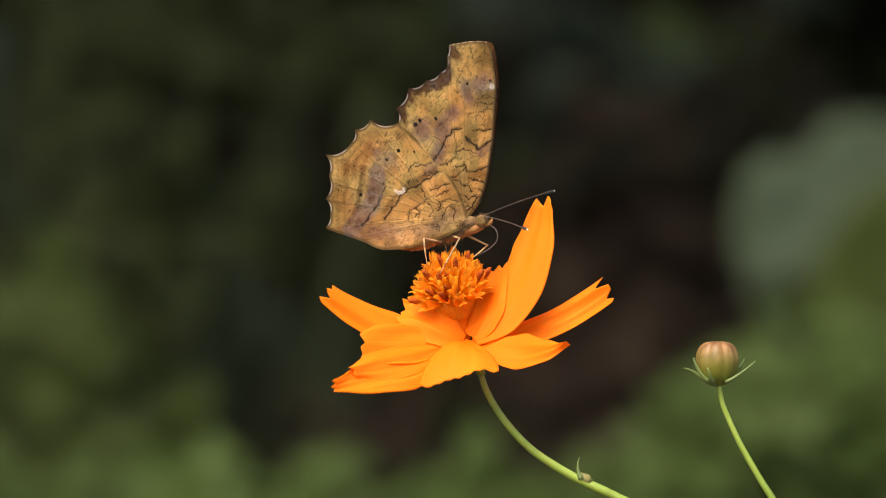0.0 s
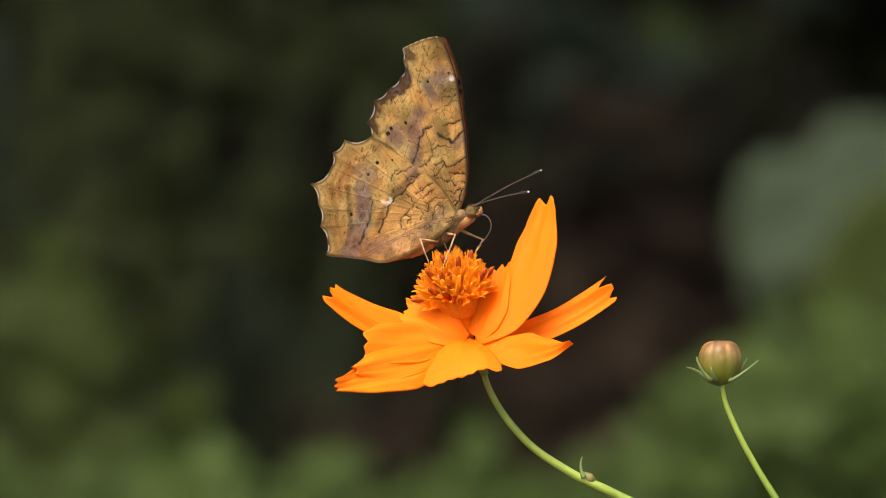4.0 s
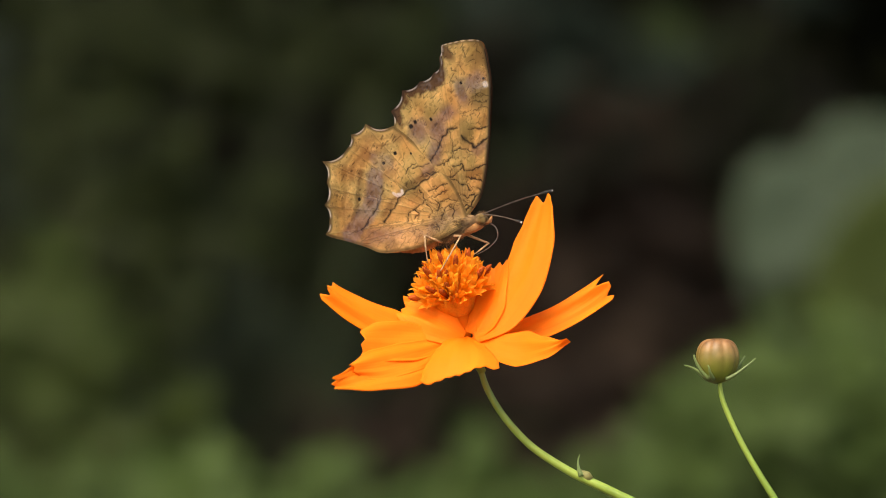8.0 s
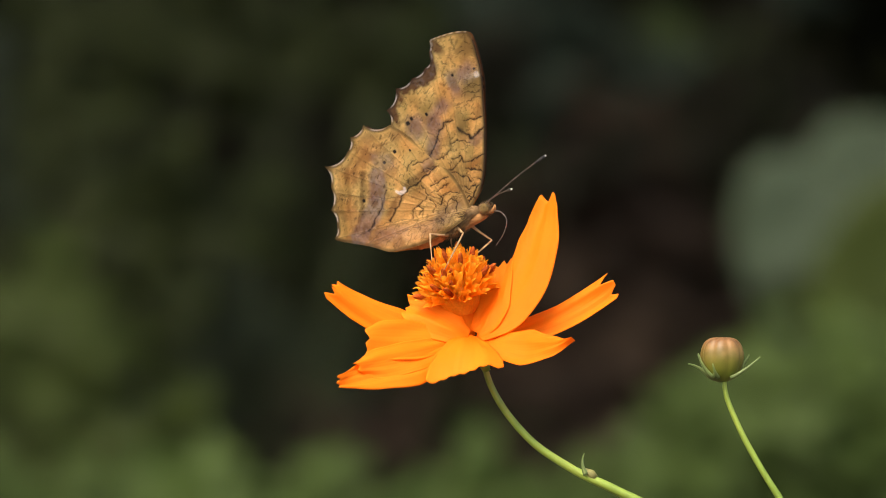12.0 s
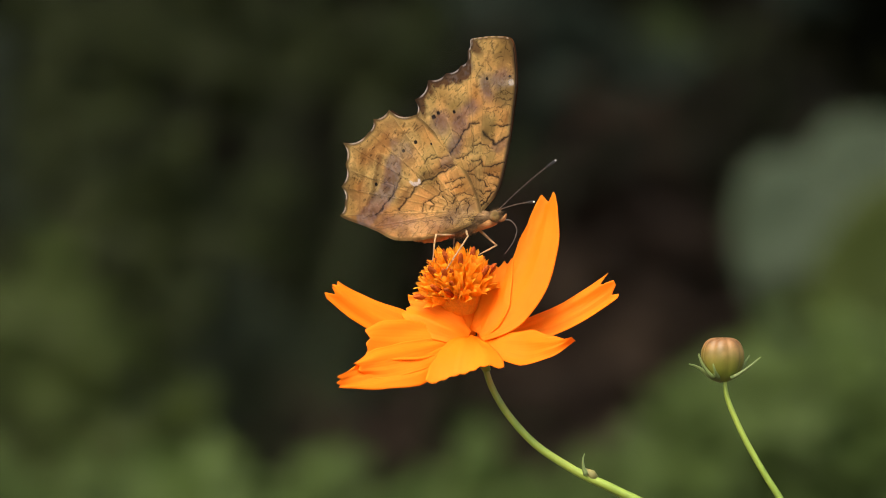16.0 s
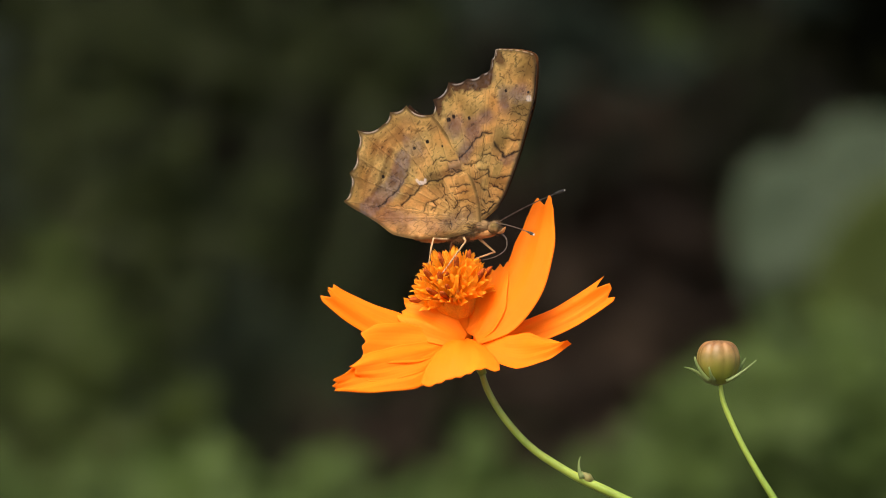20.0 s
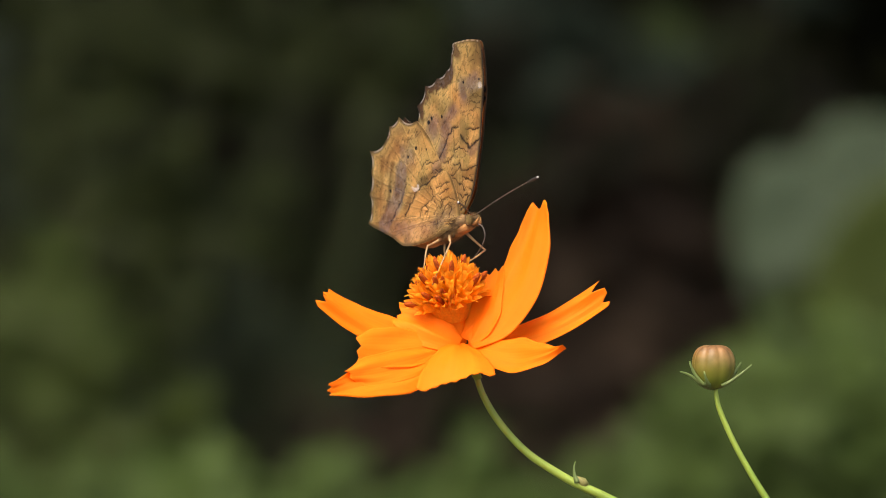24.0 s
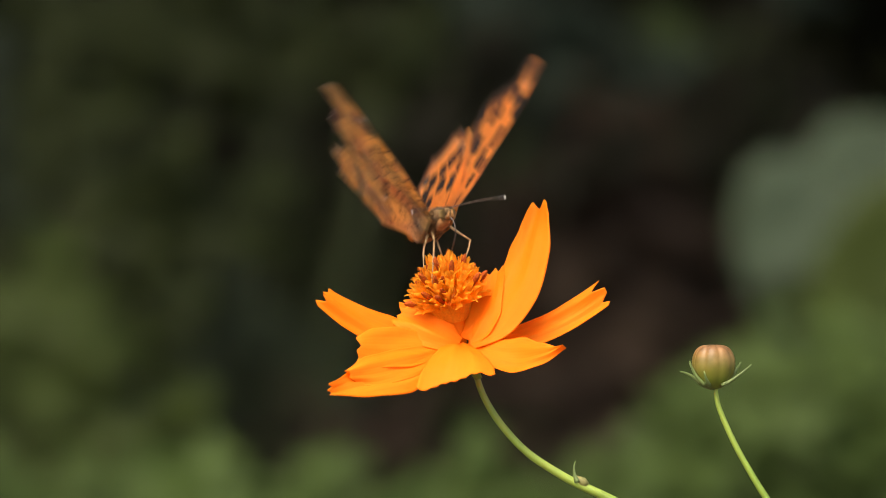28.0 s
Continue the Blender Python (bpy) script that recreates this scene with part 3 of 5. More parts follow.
HIND_TICKS = [(0.9, [(-17.1, 6.1), (-14.3, 6.0), (-11.6, 5.5), (-8.7, 4.4), (-5.0, 2.1)]),
              (0.8, [(-16.0, 4.3), (-13.6, 4.8), (-10.7, 4.9)]),
              (0.8, [(-16.0, 3.9), (-12.4, 3.2), (-8.8, 2.7), (-4.9, 1.6)]),
              (0.8, [(-16.3, 13.2), (-13.3, 11.4), (-10.3, 9.3), (-7.4, 7.5)]),
              (0.8, [(-14.9, 9.6), (-11.7, 7.9), (-8.7, 6.6)]),
              (0.6, [(-10.3, 15.9), (-8.0, 13.0), (-6.1, 8.4)]),
              (0.6, [(-7.2, 15.4), (-6.1, 12.4), (-5.3, 8.4)]),
              (0.6, [(-3.4, 14.1), (-4.5, 12.3), (-4.6, 8.6)]),
              (0.5, [(-16.1, 16.1), (-13.1, 14.7)]),
              (0.6, [(-17.1, 13.2), (-14.9, 11.7)]),
              (0.6, [(-18.0, 11.5), (-14.8, 9.9)]),
              (0.5, [(-10.8, 19.9), (-8.0, 15.7)]),
              (0.8, [(-8.2, 16.9), (-7.1, 17.6)]),
              (0.7, [(-6.6, 16.2), (-5.5, 16.8)]),
              (0.9, [(-4.4, 16.2), (-3.0, 16.8)]),
              (0.6, [(-9.4, 14.3), (-9.2, 13.5)]),
              (0.6, [(-11.0, 4.0), (-10.8, 2.9)])]

def strokes(x, y, marks, wide, seed, soft=0.5):
    """Dark strokes with a wavering edge; wide scales their width."""
    wx = x + 0.34 * (turbulence(x * 1.6, y * 1.6, seed, 3) - 0.5) * 2
    wy = y + 0.34 * (turbulence(x * 1.6, y * 1.6, seed + 7, 3) - 0.5) * 2
    worn = 0.7 + 0.6 * value_noise(x * 1.8, y * 1.8, seed + 3)
    out = 0.0 * x
    for w, pts in marks:
        d = np.full(x.shape, 99.0)
        for p, q in zip(pts, pts[1:]):
            d = np.minimum(d, along(wx, wy, p, q))
        half = 0.115 * w * wide * worn
        out = np.maximum(out, np.clip((half * (1 + soft) - d) / (half * soft * 2), 0, 1))
    return out


def path_distance(x, y, pts):
    d = np.full(x.shape, 99.0)
    for p, q in zip(pts, pts[1:]):
        d = np.minimum(d, along(x, y, p, q))
    return d


def blots(x, y, spots, soft):
    out = 0.0 * x
    for b in spots:
        out = np.maximum(out, blot(x, y, *b, soft=soft))
    return out


def flecks(x, y, seed, keep):
    """Short dark hatching that follows the wing's width."""
    u, v = 0.77 * x + 0.64 * y, 0.77 * y - 0.64 * x
    if seed % 2 == 0:
        u, v = np.where(turbulence(x * 0.3, y * 0.3, seed + 5, 2) > 0.5, u, 0.9 * x + 0.44 * y), np.where(turbulence(x * 0.3, y * 0.3, seed + 5, 2) > 0.5, v, 0.9 * y - 0.44 * x)
    n = value_noise(u * 1.4 + 0.5 * np.sin(v * 2), v * 4.8, seed) + 0.3 * value_noise(x * 3.2, y * 6.5, seed + 1)
    return np.clip((n - keep) * 10, 0, 1)


def under_fore(x, y, edge, run):
    n = turbulence(x * 0.5, y * 0.5, 2)
    fine = turbulence(x * 2.2, y * 2.2, 31, 3)
    haze = blots(x, y, [(-0.1, 16.2, 1.4, 1.8, -25), (2.9, 14.9, 1.3, 2.0, -20), (0.9, 12.0, 1.1, 2.0, -35), (5.1, 16.6, 1.8, 1.0, 10), (8.8, 18.9, 0.9, 2.0, -10), (11.2, 19.4, 1.8, 1.3, 0), (6.6, 22.4, 1.3, 0.8, 30), (4.2, 21.9, 1.0, 0.6, 0)], 0.8)
    band = 0.5 * blots(x, y, [(-0.3, 16.9, 0.9, 1.0, 0), (2.8, 15.6, 0.9, 1.0, 0), (9.0, 18.6, 0.7, 1.7, -10), (10.8, 16.4, 2.2, 1.5, 0), (5.4, 17.4, 0.7, 1.0, 0), (14.2, 21.8, 0.5, 2.2, 5)], 0.9)
    outer = np.clip((run - OUTER[0] + 0.02) / 0.02, 0, 1) * np.clip((OUTER[1] - run) / 0.03, 0, 1)
    wide = 1.3 + 1.0 * np.clip((0.66 - run) / 0.06, 0, 1) - 0.5 * np.clip((0.47 - run) / 0.03, 0, 1)
    band = np.maximum(band, 0.98 * outer * np.clip((wide + 2.2 * (n - 0.5) + 1.2 * (fine - 0.5) - edge) / 0.8, 0, 1))
    band = np.maximum(band, 0.9 * blot(x, y, 9.3, 25.4, 0.8, 1.5, 12, 0.6))
    # grey fill under the broad zigzag of the cell
    haze = np.maximum(haze, 0.8 * blots(x, y, [(7.2, 9.4, 0.8, 0.8, 0), (8.3, 9.6, 0.8, 0.6, 0)], 0.5))
    lead = np.clip((0.36 - run) / 0.04, 0, 1) * np.clip((run - 0.02) / 0.03, 0, 1)
    band = np.maximum(band, 0.75 * lead * np.clip((0.5 - edge) / 0.35, 0, 1))
    band = np.maximum(band, np.clip((n - 0.56) * 4, 0, 0.4))
    band = np.maximum(band, 0.45 * np.clip((fine - 0.58) * 9, 0, 1) * np.clip((y - 13) / 5, 0.25, 1))
    band = np.maximum(band, 0.5 * strokes(x, y - 0.12, FORE_SEAMS, 1.7, 40, 0.9))
    line = 0.95 * strokes(x, y, FORE_SEAMS, 0.8, 40, 0.8)
    line = np.maximum(line, 0.75 * strokes(x, y, FORE_TICKS, 0.75, 42, 0.8))
    crack, near, tone = cracks(x, y, 1.5, 40, 0.06)
    inner = np.clip((19.5 - y + 0.5 * (x - 8)) / 2.5, 0, 1)
    line = np.maximum(line, 0.55 * crack * inner)
    band = np.maximum(band, 0.35 * near * inner * (1 - 0.6 * haze))
    band = np.maximum(band, 0.28 * np.clip((tone - 0.62) * 8, 0, 1) * (0.5 + 0.5 * inner))
    line = np.maximum(line, 0.5 * flecks(x, y, 44, 0.96) * np.clip((y - 12) / 4, 0.1, 1))
    for m in FORE_VEINS:
        line = np.maximum(line, 0.2 * np.exp(-(along(x, y, (1.0, 1.5), m) / 0.07) ** 2))
    line = np.maximum(line, blots(x, y, [(-0.8, 17.4, .36, .40, 0), (0.1, 17.7, .30, .36, 0), (2.6, 17.0, .22, .32, 0), (9.4, 20.1, .22, .28, 0), (12.9, 19.2, .2, .2, 0)], 0.35))
    line = np.maximum(line, 0.85 * lead * np.clip((0.36 - edge) / 0.2, 0, 1))
    white = 0.75 * blot(x, y, 12.8, 18.3, .42, .5) + 0.12 * blot(x, y, 11.8, 18.9, 1.5, 1.2, soft=0.9) * (value_noise(x * 4, y * 4, 3) > 0.5)
    # pale scales over the grey bloom
    white = np.maximum(white, 0.10 * haze * np.clip((value_noise(x * 3.5, y * 3.5, 71) - 0.5) * 5, 0, 1))
    return band, line, white, haze


def under_hind(x, y, edge, run):
    n = turbulence(x * 0.5, y * 0.5, 12)
    fine = turbulence(x * 2.2, y * 2.2, 32, 3)
    # greyish band from the inner corner up across the wing, brown along its outer side
    d = path_distance(x, y, [(-17.2, 6.0), (-13.4, 7.6), (-11.2, 9.6), (-9.4, 12.4)]) + 1.2 * (n - 0.5)
    haze = np.clip((1.75 - d) / 0.6, 0, 1)
    d2 = path_distance(x, y, [(-16.9, 7.2), (-14.6, 9.0), (-12.9, 11.4), (-11.2, 14.4)]) + 1.0 * (n - 0.5) + 0.5 * (fine - 0.5)
    band = 0.72 * np.clip((0.75 - d2) / 0.5, 0, 1)
    streak = np.clip((value_noise(x * 0.7 - 0.5 * y, x * 0.3 + y * 0.25, 91) - 0.55) * 4, 0, 1)
    band = np.maximum(band, 0.6 * streak * haze)
    haze = np.maximum(haze, 0.7 * blots(x, y, [(-6.9, 14.0, 1.3, 1.6, 20), (-8.2, 15.2, 0.8, 1.2, 0), (-1.2, 10.0, 1.2, 0.8, 30), (-12.0, 3.6, 3.6, 1.2, -15)], 0.9))
    haze = np.maximum(haze, 0.45 * blots(x, y, [(-7.5, 1.6, 4.5, 1.3, -8), (-2.4, 1.6, 2.6, 1.4, 0)], 0.9))
    # brown shade along the outer side of the median seam
    dm = path_distance(x, y + 0.0, [(-0.2, 9.6), (-1.9, 9.4), (-4.0, 9.1), (-5.9, 8.9), (-8.2, 8.0), (-10.6, 6.6)]) + 0.9 * (n - 0.5)
    band = np.maximum(band, 0.6 * np.clip((0.75 - dm) / 0.5, 0, 1))
    band = np.maximum(band, 0.5 * blots(x, y, [(-3.6, 16.7, 1.1, 0.9, 0), (-7.6, 18.6, 1.4, 1.0, 0), (-13.6, 15.4, 0.5, 1.6, -30), (-12.6, 14.4, 0.5, 1.3, -30), (-9.0, 17.2, 0.8, 1.0, 0)], 0.9))
    band = np.maximum(band, np.clip((n - 0.56) * 4, 0, 0.4))
    rim = np.clip((run - 0.26) / 0.02, 0, 1) * np.clip((0.74 - run) / 0.03, 0, 1)
    band = np.maximum(band, 0.6 * rim * np.clip((0.6 - edge) / 0.4, 0, 1))
    for back, wide, dark in ((1.3, 0.3, 0.3), (2.6, 0.4, 0.5)):
        band = np.maximum(band, dark * rim * np.exp(-((edge - back + 1.2 * (n - 0.5)) / wide) ** 2) * (0.4 + value_noise(x * 0.9, y * 0.9, 33)))
    band = np.maximum(band, 0.4 * np.clip((fine - 0.58) * 9, 0, 1) * np.clip((y - 8) / 4, 0.2, 1))
    pale = blot(x, y, -2.6, 13.4, 1.5, 2.1, -25, 0.3)
    inner = np.clip((x + 9.0 - 0.2 * y) / 2, 0, 1) * np.clip((9.0 - y) / 1.5, 0, 1)
    crack, near, tone = cracks(x, y, 1.5, 60, 0.06)
    band = np.maximum(band, 0.45 * strokes(x, y - 0.1, HIND_SEAMS, 1.6, 60, 0.9))
    band = np.maximum(band, 0.4 * near * inner)
    band = np.maximum(band, 0.28 * np.clip((tone - 0.62) * 8, 0, 1) * inner)
    band = band * (1 - 0.9 * pale)
    line = 0.95 * strokes(x, y, HIND_SEAMS, 0.78, 60, 0.8)
    line = np.maximum(line, 0.55 * strokes(x, y, HIND_TICKS, 0.65, 62, 0.8))
    line = np.maximum(line, 0.7 * crack * inner)
    line = np.maximum(line, 0.6 * flecks(x, y, 64, 0.95) * (1 - inner) * np.clip((y - 6) / 3, 0, 1))
    seam = np.exp(-((turbulence(x * 0.5 + 4, y * 0.8 - x * 0.4, 70, 3) - 0.5) / 0.02) ** 2) * np.clip((6.0 - y) / 2, 0, 1)
    line = np.maximum(line, 0.5 * seam)
    for m in HIND_VEINS:
        line = np.maximum(line, 0.3 * np.exp(-(along(x, y, (-1.5, 1.8), m) / 0.07) ** 2))
    fade = np.clip((np.hypot(x + 0.5, y + 1.0) - 1.2) / 1.6, 0, 1)
    line, band = line * (0.3 + 0.7 * fade), band * (0.35 + 0.65 * fade)
    line = np.maximum(line, blots(x, y, [(-7.2, 14.0, .24, .26, 0), (-4.9, 14.6, .26, .30, 0), (-13.2, 10.5, .22, .26, 0), (-2.6, 13.5, .15, .2, 0)], 0.35))
    white = np.clip(1.6 * np.maximum(np.exp(-(path_distance(x, y, [(-7.8, 9.0), (-7.4, 8.3), (-6.5, 8.4), (-6.4, 8.8)]) / 0.2) ** 4), 0.9 * blot(x, y, -7.1, 8.4, 0.36, 0.26, -20)), 0, 1)
    white = np.maximum(white, 0.14 * haze * np.clip((value_noise(x * 2.6 - y, y * 1.6 + x, 72) - 0.45) * 4, 0, 1))
    line = line * (1 - np.clip(white * 1.4, 0, 1))
    return band, line, white, haze


def upper_fore(x, y, edge, run):
    n = turbulence(x * 0.6, y * 0.6, 3)
    outer = np.clip((run - 0.37) / 0.03, 0, 1) * np.clip((OUTER[1] + 0.02 - run) / 0.03, 0, 1)
    band = np.clip((3.2 + 1.5 * (n - 0.5) - edge) / 0.8, 0, 1) * outer
    band = np.maximum(band, 0.55 * np.clip((5.0 - np.hypot(x, y)) / 3.0, 0, 1))
    band = np.maximum(band, 0.6 * np.clip((0.5 - edge) / 0.3, 0, 1))
    lead = np.clip((0.38 - run) / 0.04, 0, 1) * np.clip((run - 0.02) / 0.03, 0, 1)
    band = np.maximum(band, 0.9 * lead * np.clip((0.8 - edge) / 0.4, 0, 1))
    line = 0.75 * blot(x, y, 13.0, 23.6, 2.0, 2.3, -10, 0.6)
    line = np.maximum(line, 0.8 * lead * np.clip((0.4 - edge) / 0.25, 0, 1))
    line = np.maximum(line, 0.85 * np.clip((1.9 + 1.4 * (n - 0.5) - edge) / 0.7, 0, 1) * outer)
    for b in [(7.0, 13.0, 1.1, 1.9, -30), (2.8, 18.0, 1.0, 1.3, -10), (4.5, 18.6, 0.8, 1.2, 0), (-1.2, 19.6, 1.1, 1.4, 0), (0.1, 13.6, 1.2, 1.5, -10), (3.6, 10.1, 1.0, 1.9, -30), (5.5, 8.2, 0.7, 1.2, -30), (2.8, 6.2, 0.6, 1.2, -30), (9.2, 20.0, 1.3, 1.4, 0), (11.4, 17.2, 1.4, 1.9, -30)]:
        line = np.maximum(line, blot(x, y, b[0], b[1], b[2] * 1.12, b[3] * 1.12, b[4]))
    white = 0.3 * blot(x, y, 11.6, 21.3, 0.9, 0.7, 20)
    return band, line, white, 0.0 * x


def upper_hind(x, y, edge, run):
    n = turbulence(x * 0.6, y * 0.6, 23)
    outer = np.clip((run - 0.25) / 0.03, 0, 1) * np.clip((0.72 - run) / 0.04, 0, 1)
    band = np.clip((1.9 + 1.0 * (n - 0.5) - edge) / 0.7, 0, 1) * outer
    band = np.maximum(band, 0.6 * np.clip((5.0 - np.hypot(x + 2, y)) / 3.0, 0, 1))
    line = 0.8 * np.clip((0.8 - edge) / 0.5, 0, 1) * outer
    for b in [(-5.2, 9.2, 1.0, 1.4, 0), (-3.2, 12.2, 1.2, 1.2, 0), (-8.9, 10.3, 1.0, 1.2, 0), (-7.2, 14.4, 1.3, 1.0, 20), (-9.8, 13.4, 1.1, 1.1, 0), (-5.4, 15.2, 1.3, 1.1, 20), (-12.6, 12.4, 1.0, 1.1, 0), (-13.8, 9.4, 0.9, 1.6, 0), (-11.5, 7.6, 0.8, 1.0, 0), (-15.0, 13.2, 0.8, 0.8, 0)]:
        line = np.maximum(line, blot(x, y, b[0], b[1], b[2] * 1.22, b[3] * 1.22, b[4]))
    white = 0.35 * np.clip(1 - np.abs(edge - 2.2) / 0.5, 0, 1) * outer
    return band, line, white, 0.0 * x


OUTER = (0.425, 0.72)
FORE_VEINS = [(13.6, 17.7), (14.6, 25.0), (11.8, 26.7), (8.6, 26.6), (7.1, 24.1), (4.8, 23.1), (1.0, 23.0), (-1.6, 21.3), (-3.4, 18.5)]
HIND_VEINS = [(-3.0, 18.5), (-7.4, 20.7), (-11.4, 18.4), (-15.6, 18.2), (-16.6, 14.0), (-18.2, 11.5), (-19.9, 7.6), (-16.3, 4.4)]


def wing_mesh(name, outline, root, under, upper, side, lift, sag):
    """A thin two-sided wing: an outer sheet (underside) and an inner sheet (upper side), joined along a rim."""
    na, nr = 520, 165
    closed = [Vector((u, v, 0)) for u, v in outline]
    smooth = np.array([(p.x, p.y) for p in spline(closed + [closed[0]], (len(closed)) * 40 + 1)])
    sharp = np.array([(p.x, p.y) for p in closed + [closed[0]]])
    s = np.linspace(0, len(closed), len(smooth))
    # shallow scallops between the teeth
    k = np.minimum(s.astype(int), len(closed) - 1)
    u = s - k
    chord = sharp[k + 1] - sharp[k]
    normal = np.stack([chord[:, 1], -chord[:, 0]], 1)
    normal *= np.sign(((np.array(root) - sharp[k]) * normal).sum(1))[:, None]
    scallop = sharp[k] + chord * u[:, None] + normal * (0.17 * np.sin(np.pi * u) ** 0.9)[:, None]
    first, last = FORE_TEETH if outline is FORE else HIND_TEETH
    toothed = ((s >= first) & (s <= last))[:, None]
    pts = np.where(toothed, scallop, smooth)
    step = np.concatenate([[0], np.cumsum(np.hypot(*np.diff(pts, axis=0).T))])
    way = np.linspace(0, 1, na)
    rim = np.stack([np.interp(way * step[-1], step, pts[:, k]) for k in (0, 1)], 1)
    pos = np.interp(way * step[-1], step, s)
    # share of the margin: leading edge, blunt tip, toothed margin, inner edge
    run = np.interp(pos, *(((0, 6.5, 11, 18, len(closed)), (0, 0.36, 0.42, 0.72, 1)) if outline is FORE else ((0, 4, 12, len(closed)), (0, 0.26, 0.70, 1))))
    dip = np.where((pos > first) & (pos < last), np.clip(1.6 * np.sin(np.pi * (pos % 1.0)) ** 2 - 0.35, 0, 1), np.where((pos > 7) & (pos < first) & (outline is FORE), 0.5 + 0.5 * np.sin(pos * 11.0), 0))
    f = np.linspace(0.0002, 1, nr) ** 0.8
    X = root[0] + (rim[:, None, 0] - root[0]) * f[None, :]
    Y = root[1] + (rim[:, None, 1] - root[1]) * f[None, :]
    R = np.broadcast_to(run[:, None], X.shape)
    edge = np.full(X.shape, 99.0)
    for k in range(0, na, 2):
        edge = np.minimum(edge, np.hypot(X - rim[k, 0], Y - rim[k, 1]))
    fold = 0.0 * X
    for m in FORE_VEINS if outline is FORE else HIND_VEINS:
        fold = np.maximum(fold, np.exp(-(along(X, Y, (1.0, 1.5) if outline is FORE else (-1.5, 1.8), m) / 0.16) ** 2))
    camber = sag * np.sin(np.pi * np.clip(f, 0, 1))[None, :] * np.sin(np.pi * R) + 0.25 * (turbulence(X * 0.25, Y * 0.25, 8, 2) - 0.5) + 0.035 * fold
    if outline is HIND:
        camber = camber + 1.2 * np.exp(-((Y + 0.2) / 2.6) ** 2) * np.clip((1.9 - X) / 3.6, 0, 1) * np.clip((X + 14.5) / 4.0, 0, 1)
    camber = camber - 0.04 * (strokes(X, Y, FORE_SEAMS, 3.0, 40, 0.9) if outline is FORE else strokes(X, Y, HIND_SEAMS, 2.8, 60, 0.9))
    fringe = np.clip((0.26 - edge) / 0.07, 0, 1) * np.clip(dip * 1.3, 0, 1)[:, None]
    co, tone = [], []
    for pattern, out in ((under, 1), (upper, -1)):
        band, line, white, haze = pattern(X, Y, edge, R)
        if out == 1:
            white = np.maximum(white, 0.65 * fringe)
            line = np.maximum(line * (1 - fringe), 0.6 * np.clip((0.62 - edge) / 0.35, 0, 1) * (1 - fringe))
        y = side * (lift + camber + out * 0.05)
        co.append(np.stack([X, y, Y], -1).reshape(-1, 3))
        tone.append(np.stack([np.clip(v, 0, 1) + 0 * X for v in (band, line, white, haze)], -1).reshape(-1, 4))
    co, tone = np.concatenate(co) * MM, np.concatenate(tone)
    i, j = np.meshgrid(np.arange(na - 1), np.arange(nr - 1), indexing="ij")
    a = (i * nr + j).ravel()
    quad = np.stack([a, a + nr, a + nr + 1, a + 1], 1)
    n = na * nr
    e = np.arange(na - 1) * nr + nr - 1
    rimq = np.stack([e, e + nr, e + nr + n, e + n], 1)
    front, behind = (quad, quad[:, ::-1] + n) if side > 0 else (quad[:, ::-1], quad + n)
    faces = np.concatenate([front, behind, rimq])
    me = bpy.data.meshes.new(name)
    me.from_pydata(co.tolist(), [], faces.tolist())
    me.materials.append(UNDER)
    me.materials.append(UPPER)
    idx = np.zeros(len(faces), dtype=np.int32)
    idx[len(quad):2 * len(quad)] = 1
    me.polygons.foreach_set("material_index", idx)
    me.polygons.foreach_set("use_smooth", np.ones(len(faces), dtype=bool))
    me.color_attributes.new("scales", "FLOAT_COLOR", "POINT").data.foreach_set("color", tone.ravel().astype(np.float32))
    me.update()
    return me


butterfly = tagged(new("butterfly"), "brown and orange angular-winged butterfly feeding on the flower", "butterfly")
wings = []
for side in (-1, 1):
    for name, outline, root, under, upper, lift, label in (("forewing", FORE, (0.6, 1.6), under_fore, upper_fore, 0.30, "mottled ochre beneath, orange with black spots above"),
                                                           ("hindwing", HIND, (-2.5, 1.0), under_hind, upper_hind, 0.55, "mottled ochre beneath with a white comma mark")):
        ob = share(name, wing_mesh(name, outline, root, under, upper, side, lift, 0.35), butterfly, Matrix(), label)
        wings.append((ob, side, outline is FORE))

bm = bmesh.new()
body_line = [(2.2, 0, -0.5), (1.0, 0, -0.25), (-1.0, 0, 0.0), (-3.5, 0, -0.15), (-5.2, 0, -0.15)]
tube(bm, spline([Vector(p) * MM for p in body_line], 26), [MM * (0.45 + 0.95 * math.sin(math.pi * (0.10 + 0.76 * i / 25)) ** 0.9) for i in range(26)], 26)
for v in bm.verts:
    v.co += Vector(noise.noise_vector(v.co * 900)) * 0.0001
thorax = part("thorax", bm, FUR, butterfly, "furry brown thorax")
bm = bmesh.new()
tube(bm, spline([Vector(p) * MM for p in [(-4.6, 0, -0.2), (-7.5, 0, -0.1), (-10.0, 0, 0.6), (-12.0, 0, 1.5)]], 30), [MM * (1.1 * (1 - (i / 29) ** 2.4) + 0.25 + 0.06 * math.sin(i * 2.2)) for i in range(30)], 22)
for v in bm.verts:
    v.co += Vector(noise.noise_vector(v.co * 1300)) * 0.00015
part("abdomen", bm, BELLY, butterfly, "buff segmented abdomen")
